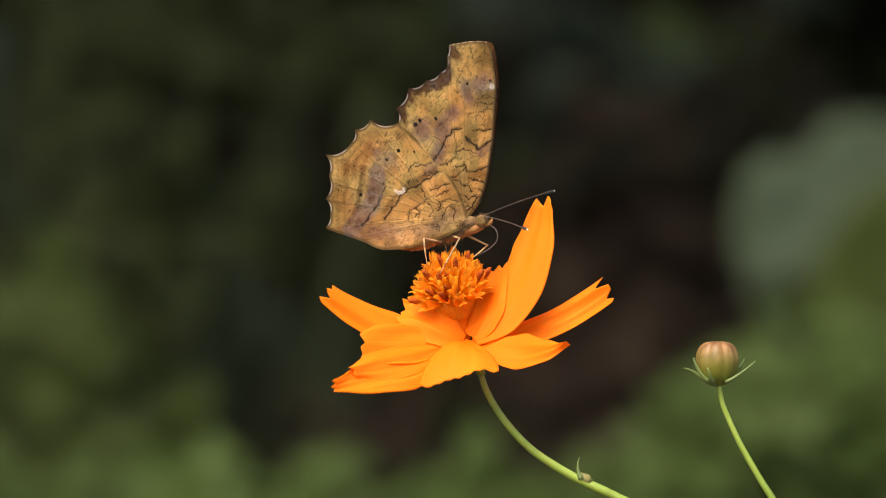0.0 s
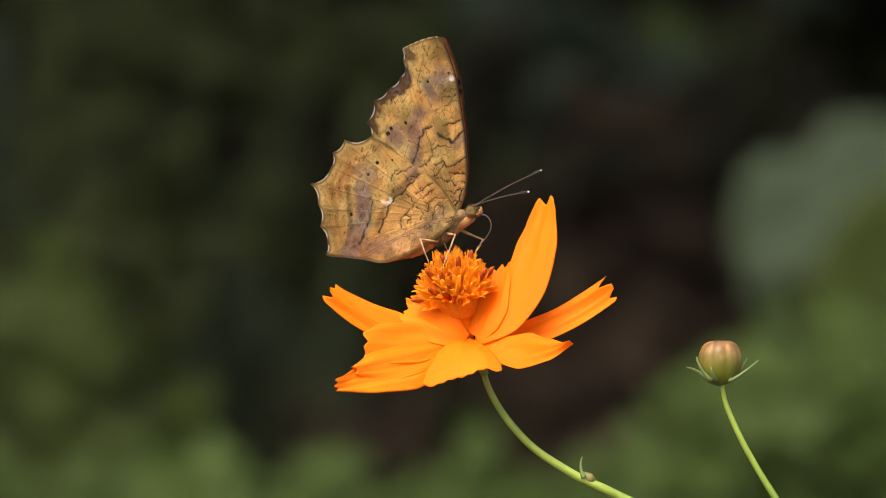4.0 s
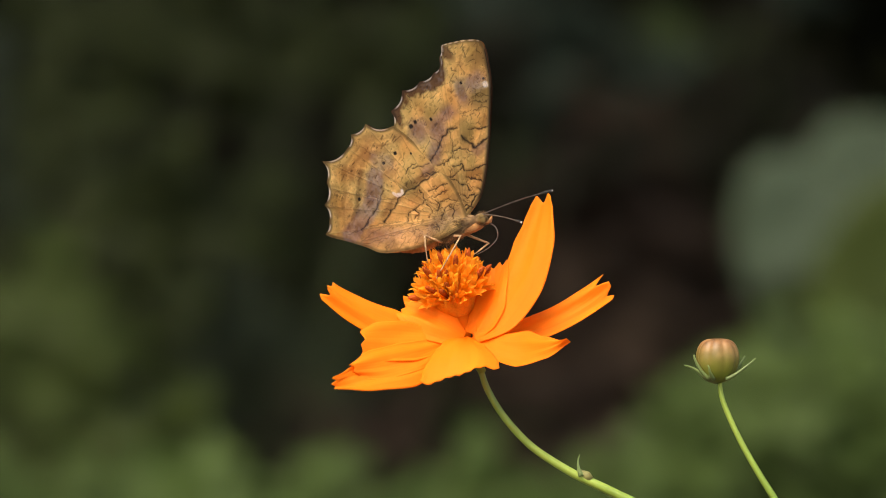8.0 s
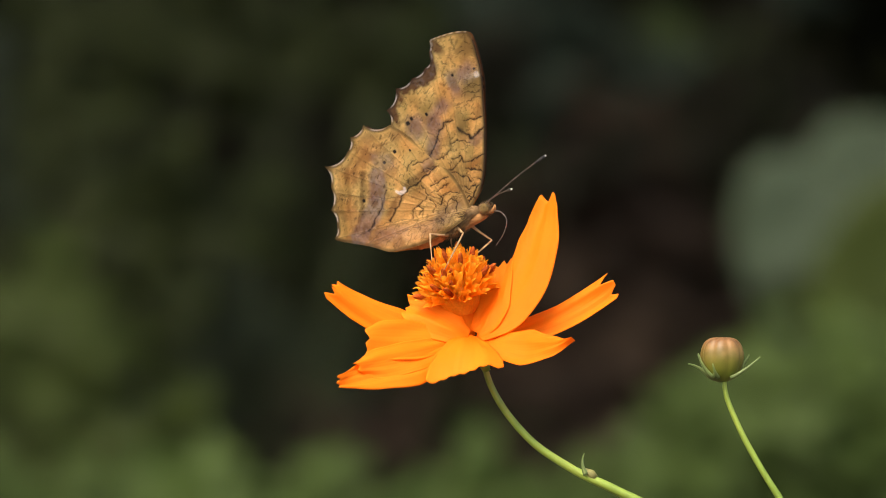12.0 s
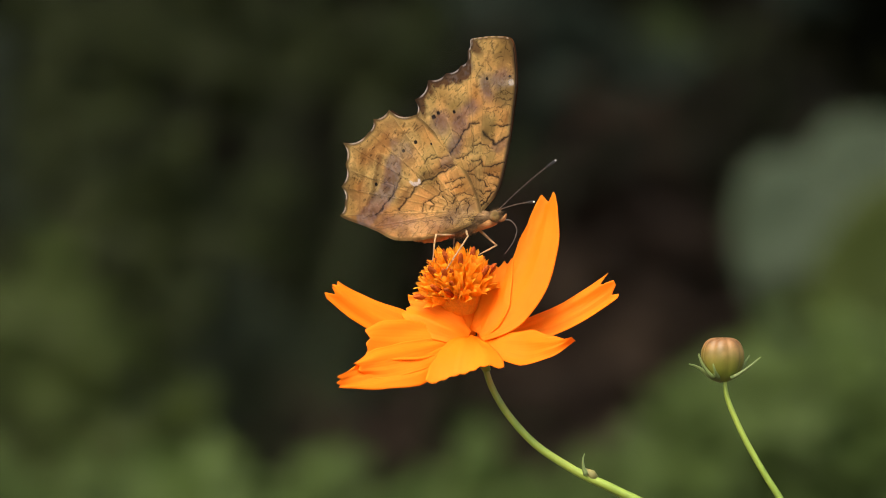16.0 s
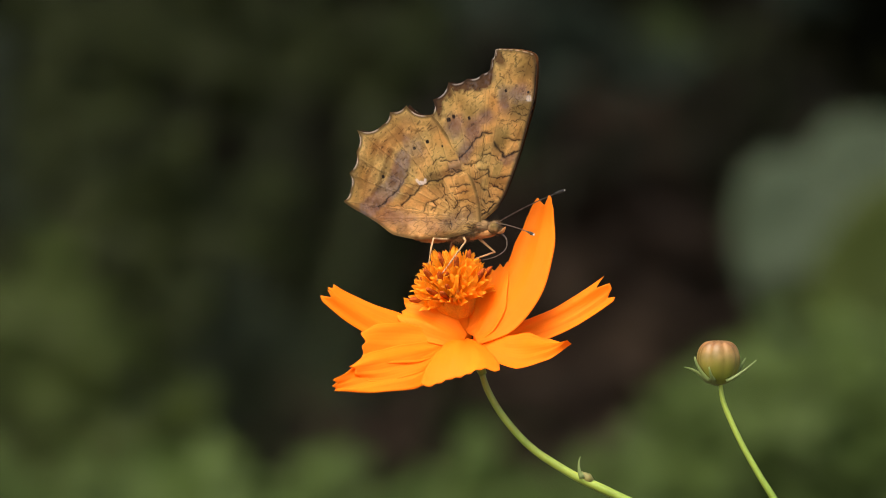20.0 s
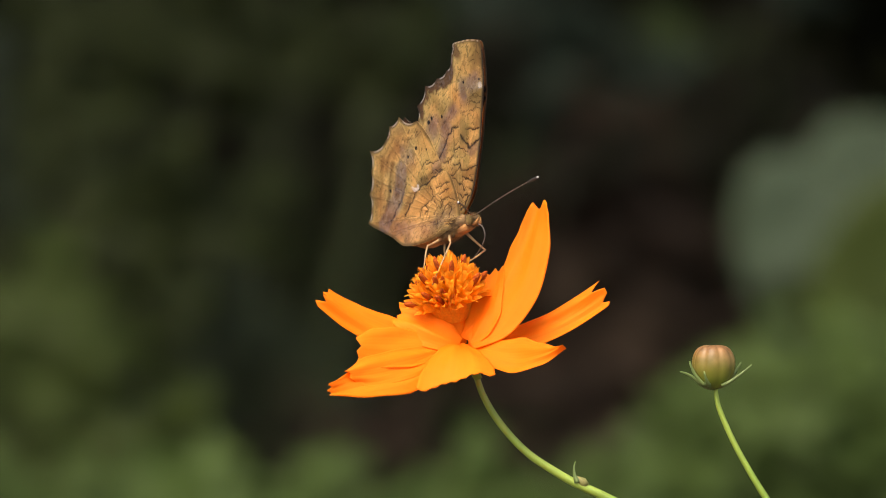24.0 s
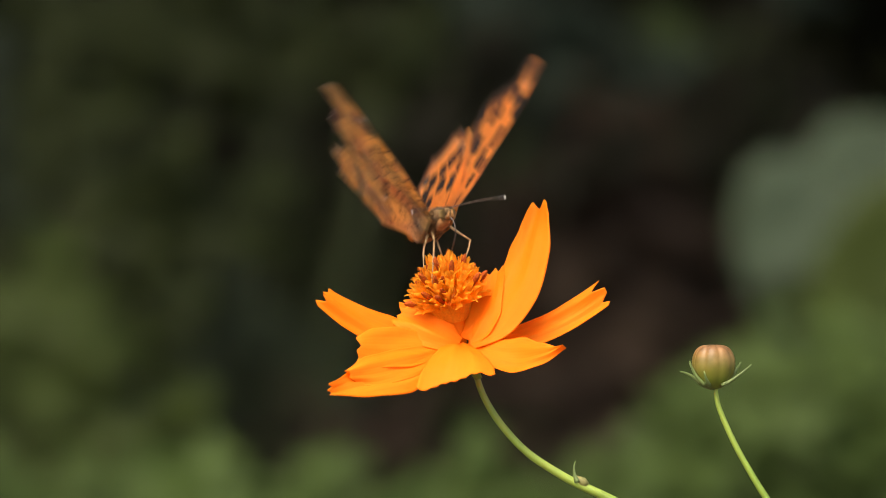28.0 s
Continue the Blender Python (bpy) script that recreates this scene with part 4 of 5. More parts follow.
# tufts of hair on the thorax
bm = bmesh.new()
hr = random.Random(12)
for k in range(4200):
    a, u = hr.uniform(0, 2 * math.pi), hr.uniform(-4.5, 2.2)
    rad = 1.3 * math.sin(math.pi * min(0.95, max(0.1, (2.6 - u) / 8.0))) ** 0.8
    p = Vector((u, math.cos(a) * rad, -0.15 + math.sin(a) * rad)) * MM
    d = Vector((-0.8, math.cos(a) * 0.6 + hr.uniform(-.3, .3), math.sin(a) * 0.8 + hr.uniform(-.3, .3))).normalized()
    s = d.cross(Vector((hr.uniform(-1, 1), hr.uniform(-1, 1), 0.3))).normalized() * 0.085 * MM
    ln = hr.uniform(0.5, 1.6) * MM
    q = [bm.verts.new(p - s), bm.verts.new(p + s), bm.verts.new(p + d * ln)]
    bm.faces.new(q)
tagged(part("fur", bm, FUR, thorax, "short brown fur"), kind="stuff")
bm = bmesh.new()
ball(bm, Vector((2.9, 0, -0.7)) * MM, (1.1 * MM, 1.1 * MM, 1.1 * MM), None, 20, 14, 0.00012)
for k in range(420):
    d = Vector((hr.uniform(-1, 1), hr.uniform(-1, 1), hr.uniform(-1, 1))).normalized()
    p = (Vector((2.9, 0, -0.7)) + d * 1.05) * MM
    w = d.cross(Vector((hr.uniform(-1, 1), 0.3, hr.uniform(-1, 1)))).normalized() * 0.05 * MM
    tip = p + (d + Vector((0.5, 0, -0.2))) * hr.uniform(0.25, 0.6) * MM
    bm.faces.new([bm.verts.new(p - w), bm.verts.new(p + w), bm.verts.new(tip)])
head = part("head", bm, FUR, butterfly, "small furry head")
bm = bmesh.new()
tube(bm, spline([Vector(p) * MM for p in [(2.9, 0, -1.35), (1.6, 0, -1.25), (-0.6, 0, -1.05), (-3.0, 0, -1.0), (-4.8, 0, -0.7)]], 20), [MM * (0.3 + 0.68 * math.sin(math.pi * (0.1 + 0.8 * i / 19)) ** 0.8) for i in range(20)], 18)
for v in bm.verts:
    v.co += Vector(noise.noise_vector(v.co * 900)) * 0.00008
part("breast", bm, BELLY, butterfly, "orange-buff furry underside")
for s in (-1, 1):
    bm = bmesh.new()
    ball(bm, Vector((3.15, 0.78 * s, -0.75)) * MM, (0.78 * MM, 0.6 * MM, 0.88 * MM), None, 20, 14)
    part("eye", bm, EYE_SHELL, head, "round brown compound eye")
    bm = bmesh.new()
    tube(bm, spline([Vector(p) * MM for p in [(3.2, 0.4 * s, -1.5), (4.0, 0.4 * s, -1.6), (4.45, 0.3 * s, -1.25), (4.8, 0.22 * s, -0.9)]], 9), [MM * r for r in (0.2, 0.26, 0.28, 0.27, 0.24, 0.2, 0.15, 0.1, 0.03)], 8)
    part("palp", bm, BELLY, head, "pointed buff palp")

antennae = []
for s in (-1, 1):
    bm = bmesh.new()
    pts = spline([Vector(p) * MM for p in [(0, 0, 0), (4, 0, 0.12), (8, 0, 0.1), (11.6, 0, -0.1)]], 24)
    tube(bm, pts, [MM * (0.085 + 0.02 * math.sin(i * 2.6)) for i in range(24)], 8)
    ant = part("antenna", bm, FEELER, butterfly, "thin ringed antenna")
    ant.matrix_basis = Matrix.Translation(Vector((3.5, 0.45 * s, 0.0)) * MM) @ (pose(0, 0, 0, 0, -12, 18) if s > 0 else pose(0, 0, 0, 0, 6, -36))
    antennae.append((ant, s))
    bm = bmesh.new()
    tube(bm, [Vector((x, 0, z)) * MM for x, z in ((11.4, -0.09), (12.0, -0.13), (12.8, -0.2), (13.5, -0.27))], [MM * r for r in (0.1, 0.19, 0.25, 0.2)], 10)
    part("club", bm, CLUB, ant, "black club")
    bm = bmesh.new()
    ball(bm, Vector((13.6, 0, -0.28)) * MM, (0.18 * MM, 0.16 * MM, 0.16 * MM), None, 10, 8)
    part("club_tip", bm, TIP, ant, "pale tip")

bm = bmesh.new()
tube(bm, spline([Vector(p) * MM for p in [(0, 0, 0), (1.6, 0, -0.2), (2.5, 0, -1.6), (1.9, 0, -3.6), (0.6, 0.1, -5.4)]], 24), [MM * (0.13 - 0.003 * i) for i in range(24)], 8)
proboscis = part("proboscis", bm, PROBOSCIS, head, "thin curved proboscis")

# legs: a thigh on the body and a shin that ends on the flower: hip (mm on the body), foot on the flower, lengths, way of the knee
LEGS = [
    ((-2.0, -1.0, -1.2), at(772, 494, -0.0055), 2.6, 8.2, (0.8, -0.7, 0.6)),
    ((-4.2, -1.1, -1.2), at(756, 466, -0.0025), 3.2, 4.4, (-0.8, -0.5, 0.5)),
    ((-0.6, 1.2, -1.4), at(829, 459, -0.0012), 4.2, 4.4, (1.0, 0.4, 0.6)),
    ((-2.6, 1.2, -1.4), at(793, 452, 0.0030), 3.6, 4.2, (-0.4, 0.9, 0.4)),
]
limbs = []
for hip, foot, l1, l2, bend in LEGS:
    bm = bmesh.new()
    tube(bm, [Vector((x, 0, z)) * MM for x, z in ((-0.2, 0), (l1 * 0.3, 0.06), (l1 * 0.8, 0.04), (l1, 0))], [MM * r for r in (0.25, 0.21, 0.16, 0.13)], 10)
    leg = part("leg", bm, LIMB, butterfly, "pale jointed walking leg")
    bm = bmesh.new()
    tube(bm, [Vector((x, 0, z)) * MM for x, z in ((-0.1, 0), (l2 * 0.3, -0.05), (l2 * 0.55, 0), (l2 * 0.58, 0), (l2 * 0.85, 0.08), (l2, 0))], [MM * r for r in (0.14, 0.15, 0.14, 0.10, 0.09, 0.06)], 8)
    shin = part("shin", bm, LIMB, leg)
    shin.location = (l1 * MM, 0, 0)
    limbs.append((leg, shin, hip, foot, l1, l2, bend))


# ---- planting behind the flower ----
LEAF_MID = plain("mid_green_leaf", (0.021, 0.030, 0.010), (0.042, 0.056, 0.019), 18, 0.5, 0.25, 0.001, random_share=0.5, spec=0.12)
LEAF_OLIVE = plain("olive_green_leaf", (0.026, 0.042, 0.014), (0.050, 0.076, 0.026), 18, 0.55, 0.2, 0.001, random_share=0.5, spec=0.12)
LEAF_LIGHT = plain("light_green_leaf", (0.040, 0.070, 0.017), (0.070, 0.113, 0.031), 16, 0.5, 0.3, 0.001, random_share=0.4, spec=0.12)
LEAF_GREY = plain("grey_green_leaf", (0.072, 0.105, 0.066), (0.100, 0.140, 0.090), 14, 0.5, 0.2, 0.001, random_share=0.2, spec=0.12)
# near-black leaf colour stands in for the shade between the plants
LEAF_SHADE = plain("deep_shade_leaf", (0.006, 0.006, 0.003), (0.011, 0.011, 0.006), 14, 0.7, 0.05, 0.001, random_share=0.3, spec=0.1)
LEAF_FRESH = plain("fresh_green_leaf", (0.036, 0.056, 0.013), (0.060, 0.086, 0.022), 14, 0.5, 0.25, 0.001, random_share=0.2, spec=0.12)
# darker than hedge foliage is: the hedge's deep shade is in this colour
LEAF_DARK = plain("shade_toned_hedge_leaf", (0.008, 0.010, 0.004), (0.017, 0.019, 0.008), 12, 0.7, 0.1, 0.001, random_share=0.4, spec=0.12)
LEAF_BROWN = plain("withered_brown_leaf", (0.022, 0.0160, 0.012), (0.042, 0.0300, 0.022), 16, 0.8, 0.05, 0.001, random_share=0.4, spec=0.12)
LEAF_TEAL = plain("blue_green_leaf", (0.022, 0.034, 0.025), (0.038, 0.054, 0.040), 16, 0.6, 0.15, 0.001, random_share=0.3, spec=0.12)
TWIG = plain("brown_twig", (0.04, 0.028, 0.018), (0.09, 0.065, 0.045), 40, 0.8)


def blade_mesh(name, length, width, material, seed, nu=10, nv=6):
    """A leaf: pointed oval blade with a midrib fold, drooping tip and wavy margin."""
    r = random.Random(seed)
    droop, fold, ph = r.uniform(0.15, 0.4), r.uniform(0.1, 0.3), r.uniform(0, 6)
    bm = bmesh.new()
    rows = []
    for i in range(nu + 1):
        t = i / nu
        w = width / 2 * math.sin(math.pi * min(0.995, 0.03 + 0.97 * t) ** 0.75) ** 0.8
        row = []
        for j in range(nv + 1):
            s = j / nv * 2 - 1
            row.append(bm.verts.new((t * length, s * w, abs(s) * w * fold - droop * length * t * t + 0.03 * length * math.sin(t * 9 + ph) * s)))
        rows.append(row)
    for a, b in zip(rows, rows[1:]):
        for j in range(nv):
            bm.faces.new((a[j], b[j], b[j + 1], a[j + 1]))
    top = list(bm.faces)
    made = bmesh.ops.extrude_face_region(bm, geom=top)
    for v in made["geom"]:
        if isinstance(v, bmesh.types.BMVert):
            v.co.z += 0.0008
    me = bpy.data.meshes.new(name)
    bm.to_mesh(me)
    bm.free()
    for p in me.polygons:
        p.use_smooth = True
    me.materials.append(material)
    return me


def shrub(label, root, spots, size, material, seed, spread=0.05, per=5, name="shrub"):
    """A leafy plant: stems from the root to each spot, and leaves round each spot."""
    r = random.Random(seed)
    ob = tagged(new(name), label, "plant", "plants behind the flower")
    ob.location = root
    root = Vector(root)
    meshes = [blade_mesh("leaf", size * f, size * f * r.uniform(0.5, 0.7), material, seed * 10 + k) for k, f in enumerate((0.8, 1.0, 1.2))]
    for spot in spots:
        s = Vector(spot) - root
        bm = bmesh.new()
        mid = s * 0.5 + Vector((r.uniform(-.08, .08), r.uniform(-.05, .05), 0.05))
        tube(bm, curve3((0, 0, -0.02), mid, s, 10), [0.0028 - 0.0002 * i for i in range(10)], 7)
        part("stem", bm, TWIG if material is LEAF_BROWN else STEM_DARK, ob)
        for k in range(per):
            off = Vector((r.gauss(0, spread), r.gauss(0, spread * 0.6), r.gauss(0, spread * 0.8)))
            m = Matrix.Translation(s + off) @ pose(0, 0, 0, r.uniform(25, 75), r.uniform(-20, 20), 0) @ pose(0, 0, 0, r.uniform(-25, 25), r.uniform(-25, 25), r.uniform(0, 360))
            share("leaf", meshes[k % 3], ob, m)
    return ob


STEM_DARK = plain("dark_green_stem", (0.03, 0.045, 0.012), (0.06, 0.08, 0.025), 30, 0.6)
Y1 = 2.4


def bg(px, py, y=Y1):
    return at(px, py, y)


jr = random.Random(77)


def tufts(groups, y):
    """Spots gathered in loose tufts: centre, reach and number of each."""
    return [bg(jr.gauss(px, r), jr.gauss(py, r), y) for px, py, r, n in groups for _ in range(n)]


shrub("mid-green leafy shrub in soft distance", (-0.28, 2.4, 0), tufts([(40, 615, 35, 8), (110, 590, 30, 3), (160, 540, 35, 4), (-20, 690, 40, 4), (225, 720, 35, 3)], 2.4), 0.045, LEAF_FRESH, 3, 0.016, 5)
shrub("olive-green leafy shrub in soft distance", (-0.2, 2.6, 0), tufts([(205, 105, 35, 7), (250, 60, 45, 4), (470, 85, 45, 6), (380, 60, 40, 3), (715, 95, 22, 7), (705, 50, 22, 3), (120, 60, 40, 3)], 2.6), 0.045, LEAF_MID, 4, 0.018, 5)
shrub("mid-green leafy shrub in soft distance", (-0.13, 2.5, 0), tufts([(250, 400, 40, 7), (330, 430, 35, 4), (200, 470, 40, 4), (120, 400, 50, 3), (330, 320, 40, 2)], 2.5), 0.04, LEAF_MID, 5, 0.018, 5)
shrub("blue-green leafy shrub in soft distance", (0.02, 2.7, 0), tufts([(872, 30, 18, 4), (905, 60, 18, 4), (945, 95, 18, 5), (985, 125, 18, 4), (1030, 150, 22, 3), (1110, 195, 28, 2), (1170, 235, 28, 2), (1440, 70, 40, 1)], 2.7), 0.05, LEAF_TEAL, 6, 0.014, 4)
shrub("blue-green leafy shrub in soft distance", (-0.25, 2.7, 0), tufts([(30, 140, 35, 4), (60, 220, 40, 4), (30, 340, 40, 2), (375, 625, 32, 6), (540, 560, 40, 2)], 2.7), 0.05, LEAF_TEAL, 14, 0.016, 4)
shrub("olive-green leafy shrub in soft distance", (0.1, 2.75, 0), tufts([(1235, 105, 26, 4), (1250, 150, 22, 2)], 2.75), 0.04, LEAF_OLIVE, 15, 0.016, 4)
shrub("low green foliage in soft distance", (-0.1, 2.0, 0), [bg(x, (950 if x < 420 else 972) + jr.uniform(-18, 18), 2.0) for x in range(-60, 1140, 26)], 0.032, LEAF_LIGHT, 7, 0.022, 10, "ground_plant")
shrub("light green leafy plant in soft distance", (0.2, 2.0, 0), [bg(jr.uniform(1250 + (800 - y) * 1.5, 1760), y + jr.uniform(-15, 15), 2.0) for y in range(660, 1000, 25) for _ in range(7)], 0.038, LEAF_LIGHT, 8, 0.022, 8, "ground_plant")
shrub("withered brown foliage in soft distance", (0.12, 2.6, 0), tufts([(1060, 375, 28, 7), (1135, 370, 35, 9), (1110, 345, 25, 4), (1010, 410, 40, 5), (1100, 420, 45, 9), (1040, 530, 50, 7), (1160, 540, 50, 8), (1090, 630, 50, 8), (1230, 480, 35, 4), (1200, 650, 45, 7), (1110, 720, 45, 6), (640, 790, 35, 5), (1280, 610, 30, 4)], 2.6), 0.05, LEAF_BROWN, 9, 0.022, 5, "withered_shrub")
# near-black shrubs added where the planting falls into deep shade
shrub("near-black shrub standing in for deep shade, in soft distance", (0.1, 2.95, 0), tufts([(900, 300, 60, 8), (1330, 200, 50, 6), (1060, 300, 60, 5), (560, 270, 60, 8), (480, 640, 60, 8), (560, 420, 60, 6), (300, 240, 60, 4)], 2.95) + tufts([(950, 290, 40, 2), (1330, 210, 40, 4)], 2.55), 0.05, LEAF_SHADE, 13, 0.03, 6)
# broad leaves: grey-green ones, and a fresh green one that hangs nearer
broad = tagged(new("broad_leaf_plant"), "tall plant with broad grey-green leaves in soft distance", "plant", "plants behind the flower")
broad.location = (0.30, 2.4, 0)
for k, (px, py, y, ln, wd, turn, mat) in enumerate([(1515, 205, 2.4, 0.115, 0.085, -8, LEAF_GREY), (1462, 302, 2.38, 0.085, 0.080, 38, LEAF_GREY), (1378, 366, 2.42, 0.068, 0.056, -14, LEAF_GREY), (1612, 260, 2.42, 0.10, 0.07, -14, LEAF_GREY), (1690, 330, 2.1, 0.15, 0.085, 36, LEAF_FRESH), (1660, 470, 2.12, 0.12, 0.085, 24, LEAF_FRESH), (1630, 590, 2.14, 0.08, 0.07, 45, LEAF_FRESH), (1425, 442, 2.45, 0.07, 0.07, 10, LEAF_GREY), (1500, 470, 2.44, 0.08, 0.07, -10, LEAF_GREY)]):
    p = bg(px, py, y) - Vector(broad.location)
    bm = bmesh.new()
    tube(bm, curve3((0, 0, -0.02), (p.x * 0.4, 0.02, p.z * 0.6), p, 12), 0.004, 8)
    part("stem", bm, STEM_DARK, broad)
    share("leaf", blade_mesh("leaf", ln, wd, mat, 50 + k, 14, 8), broad, Matrix.Translation(p) @ pose(0, 0, 0, 0, turn, 0) @ pose(0, 0, 0, 0, 78, -90))


def hedge(label, lo, hi, count, size, material, seed):
    """A dense mass of separate leaves: the hedge, and the added cover that shades the plants."""
    r = np.random.default_rng(seed)
    base = blade_mesh("leaf", size, size * 0.55, material, seed, 4, 2)
    v0 = np.array([v.co[:] for v in base.vertices])
    f0 = [tuple(p.vertices) for p in base.polygons]
    vs, fs = [], []
    for k in range(count):
        m = Euler(r.uniform(0, 6.28, 3)).to_matrix()
        c = r.uniform(lo, hi)
        vs.append((v0 * r.uniform(0.7, 1.3)) @ np.array(m).T + c)
        fs += [tuple(i + k * len(v0) for i in f) for f in f0]
    me = bpy.data.meshes.new("hedge")
    me.from_pydata(np.concatenate(vs).tolist(), [], fs)
    me.materials.append(material)
    ob = new("hedge", me)
    bpy.data.meshes.remove(base)
    return tagged(ob, label, "hedge", kind="stuff")


# added backing sheet: hides sky between hedge leaves, near-black in place of shade
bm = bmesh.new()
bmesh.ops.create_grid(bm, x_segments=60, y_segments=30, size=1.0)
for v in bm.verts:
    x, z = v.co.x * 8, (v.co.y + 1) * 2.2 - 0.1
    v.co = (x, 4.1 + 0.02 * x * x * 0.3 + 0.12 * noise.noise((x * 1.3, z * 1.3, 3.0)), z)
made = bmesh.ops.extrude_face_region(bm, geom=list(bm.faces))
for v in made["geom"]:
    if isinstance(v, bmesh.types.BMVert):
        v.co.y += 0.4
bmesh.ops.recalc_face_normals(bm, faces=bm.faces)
BACKING = plain("shade_dark_backing", (0.009, 0.010, 0.006), (0.018, 0.019, 0.010), 6, 0.95, 0.0, 0.02, spec=0.1)
tagged(part("wall_backing", bm, BACKING, None), "near-black sheet added behind the hedge in place of deep shade", "wall", kind="structure")
hedge("dense green hedge behind the plants, toned dark for shade", (-2.0, 3.2, 0.0), (2.0, 3.9, 2.2), 9000, 0.09, LEAF_DARK, 31)
# out of view above the plants, added to keep sun and sky off them
hedge("unseen leaf mass added overhead to shade the plants", (-2.0, 1.7, 1.3), (2.0, 3.9, 2.2), 4800, 0.11, LEAF_DARK, 32)


# ---- movement ----
def body_pose(yaw, pitch, roll, x, z):
    return pose(x * MM, 0, EYE_Z + z * MM, roll, -pitch, -yaw)


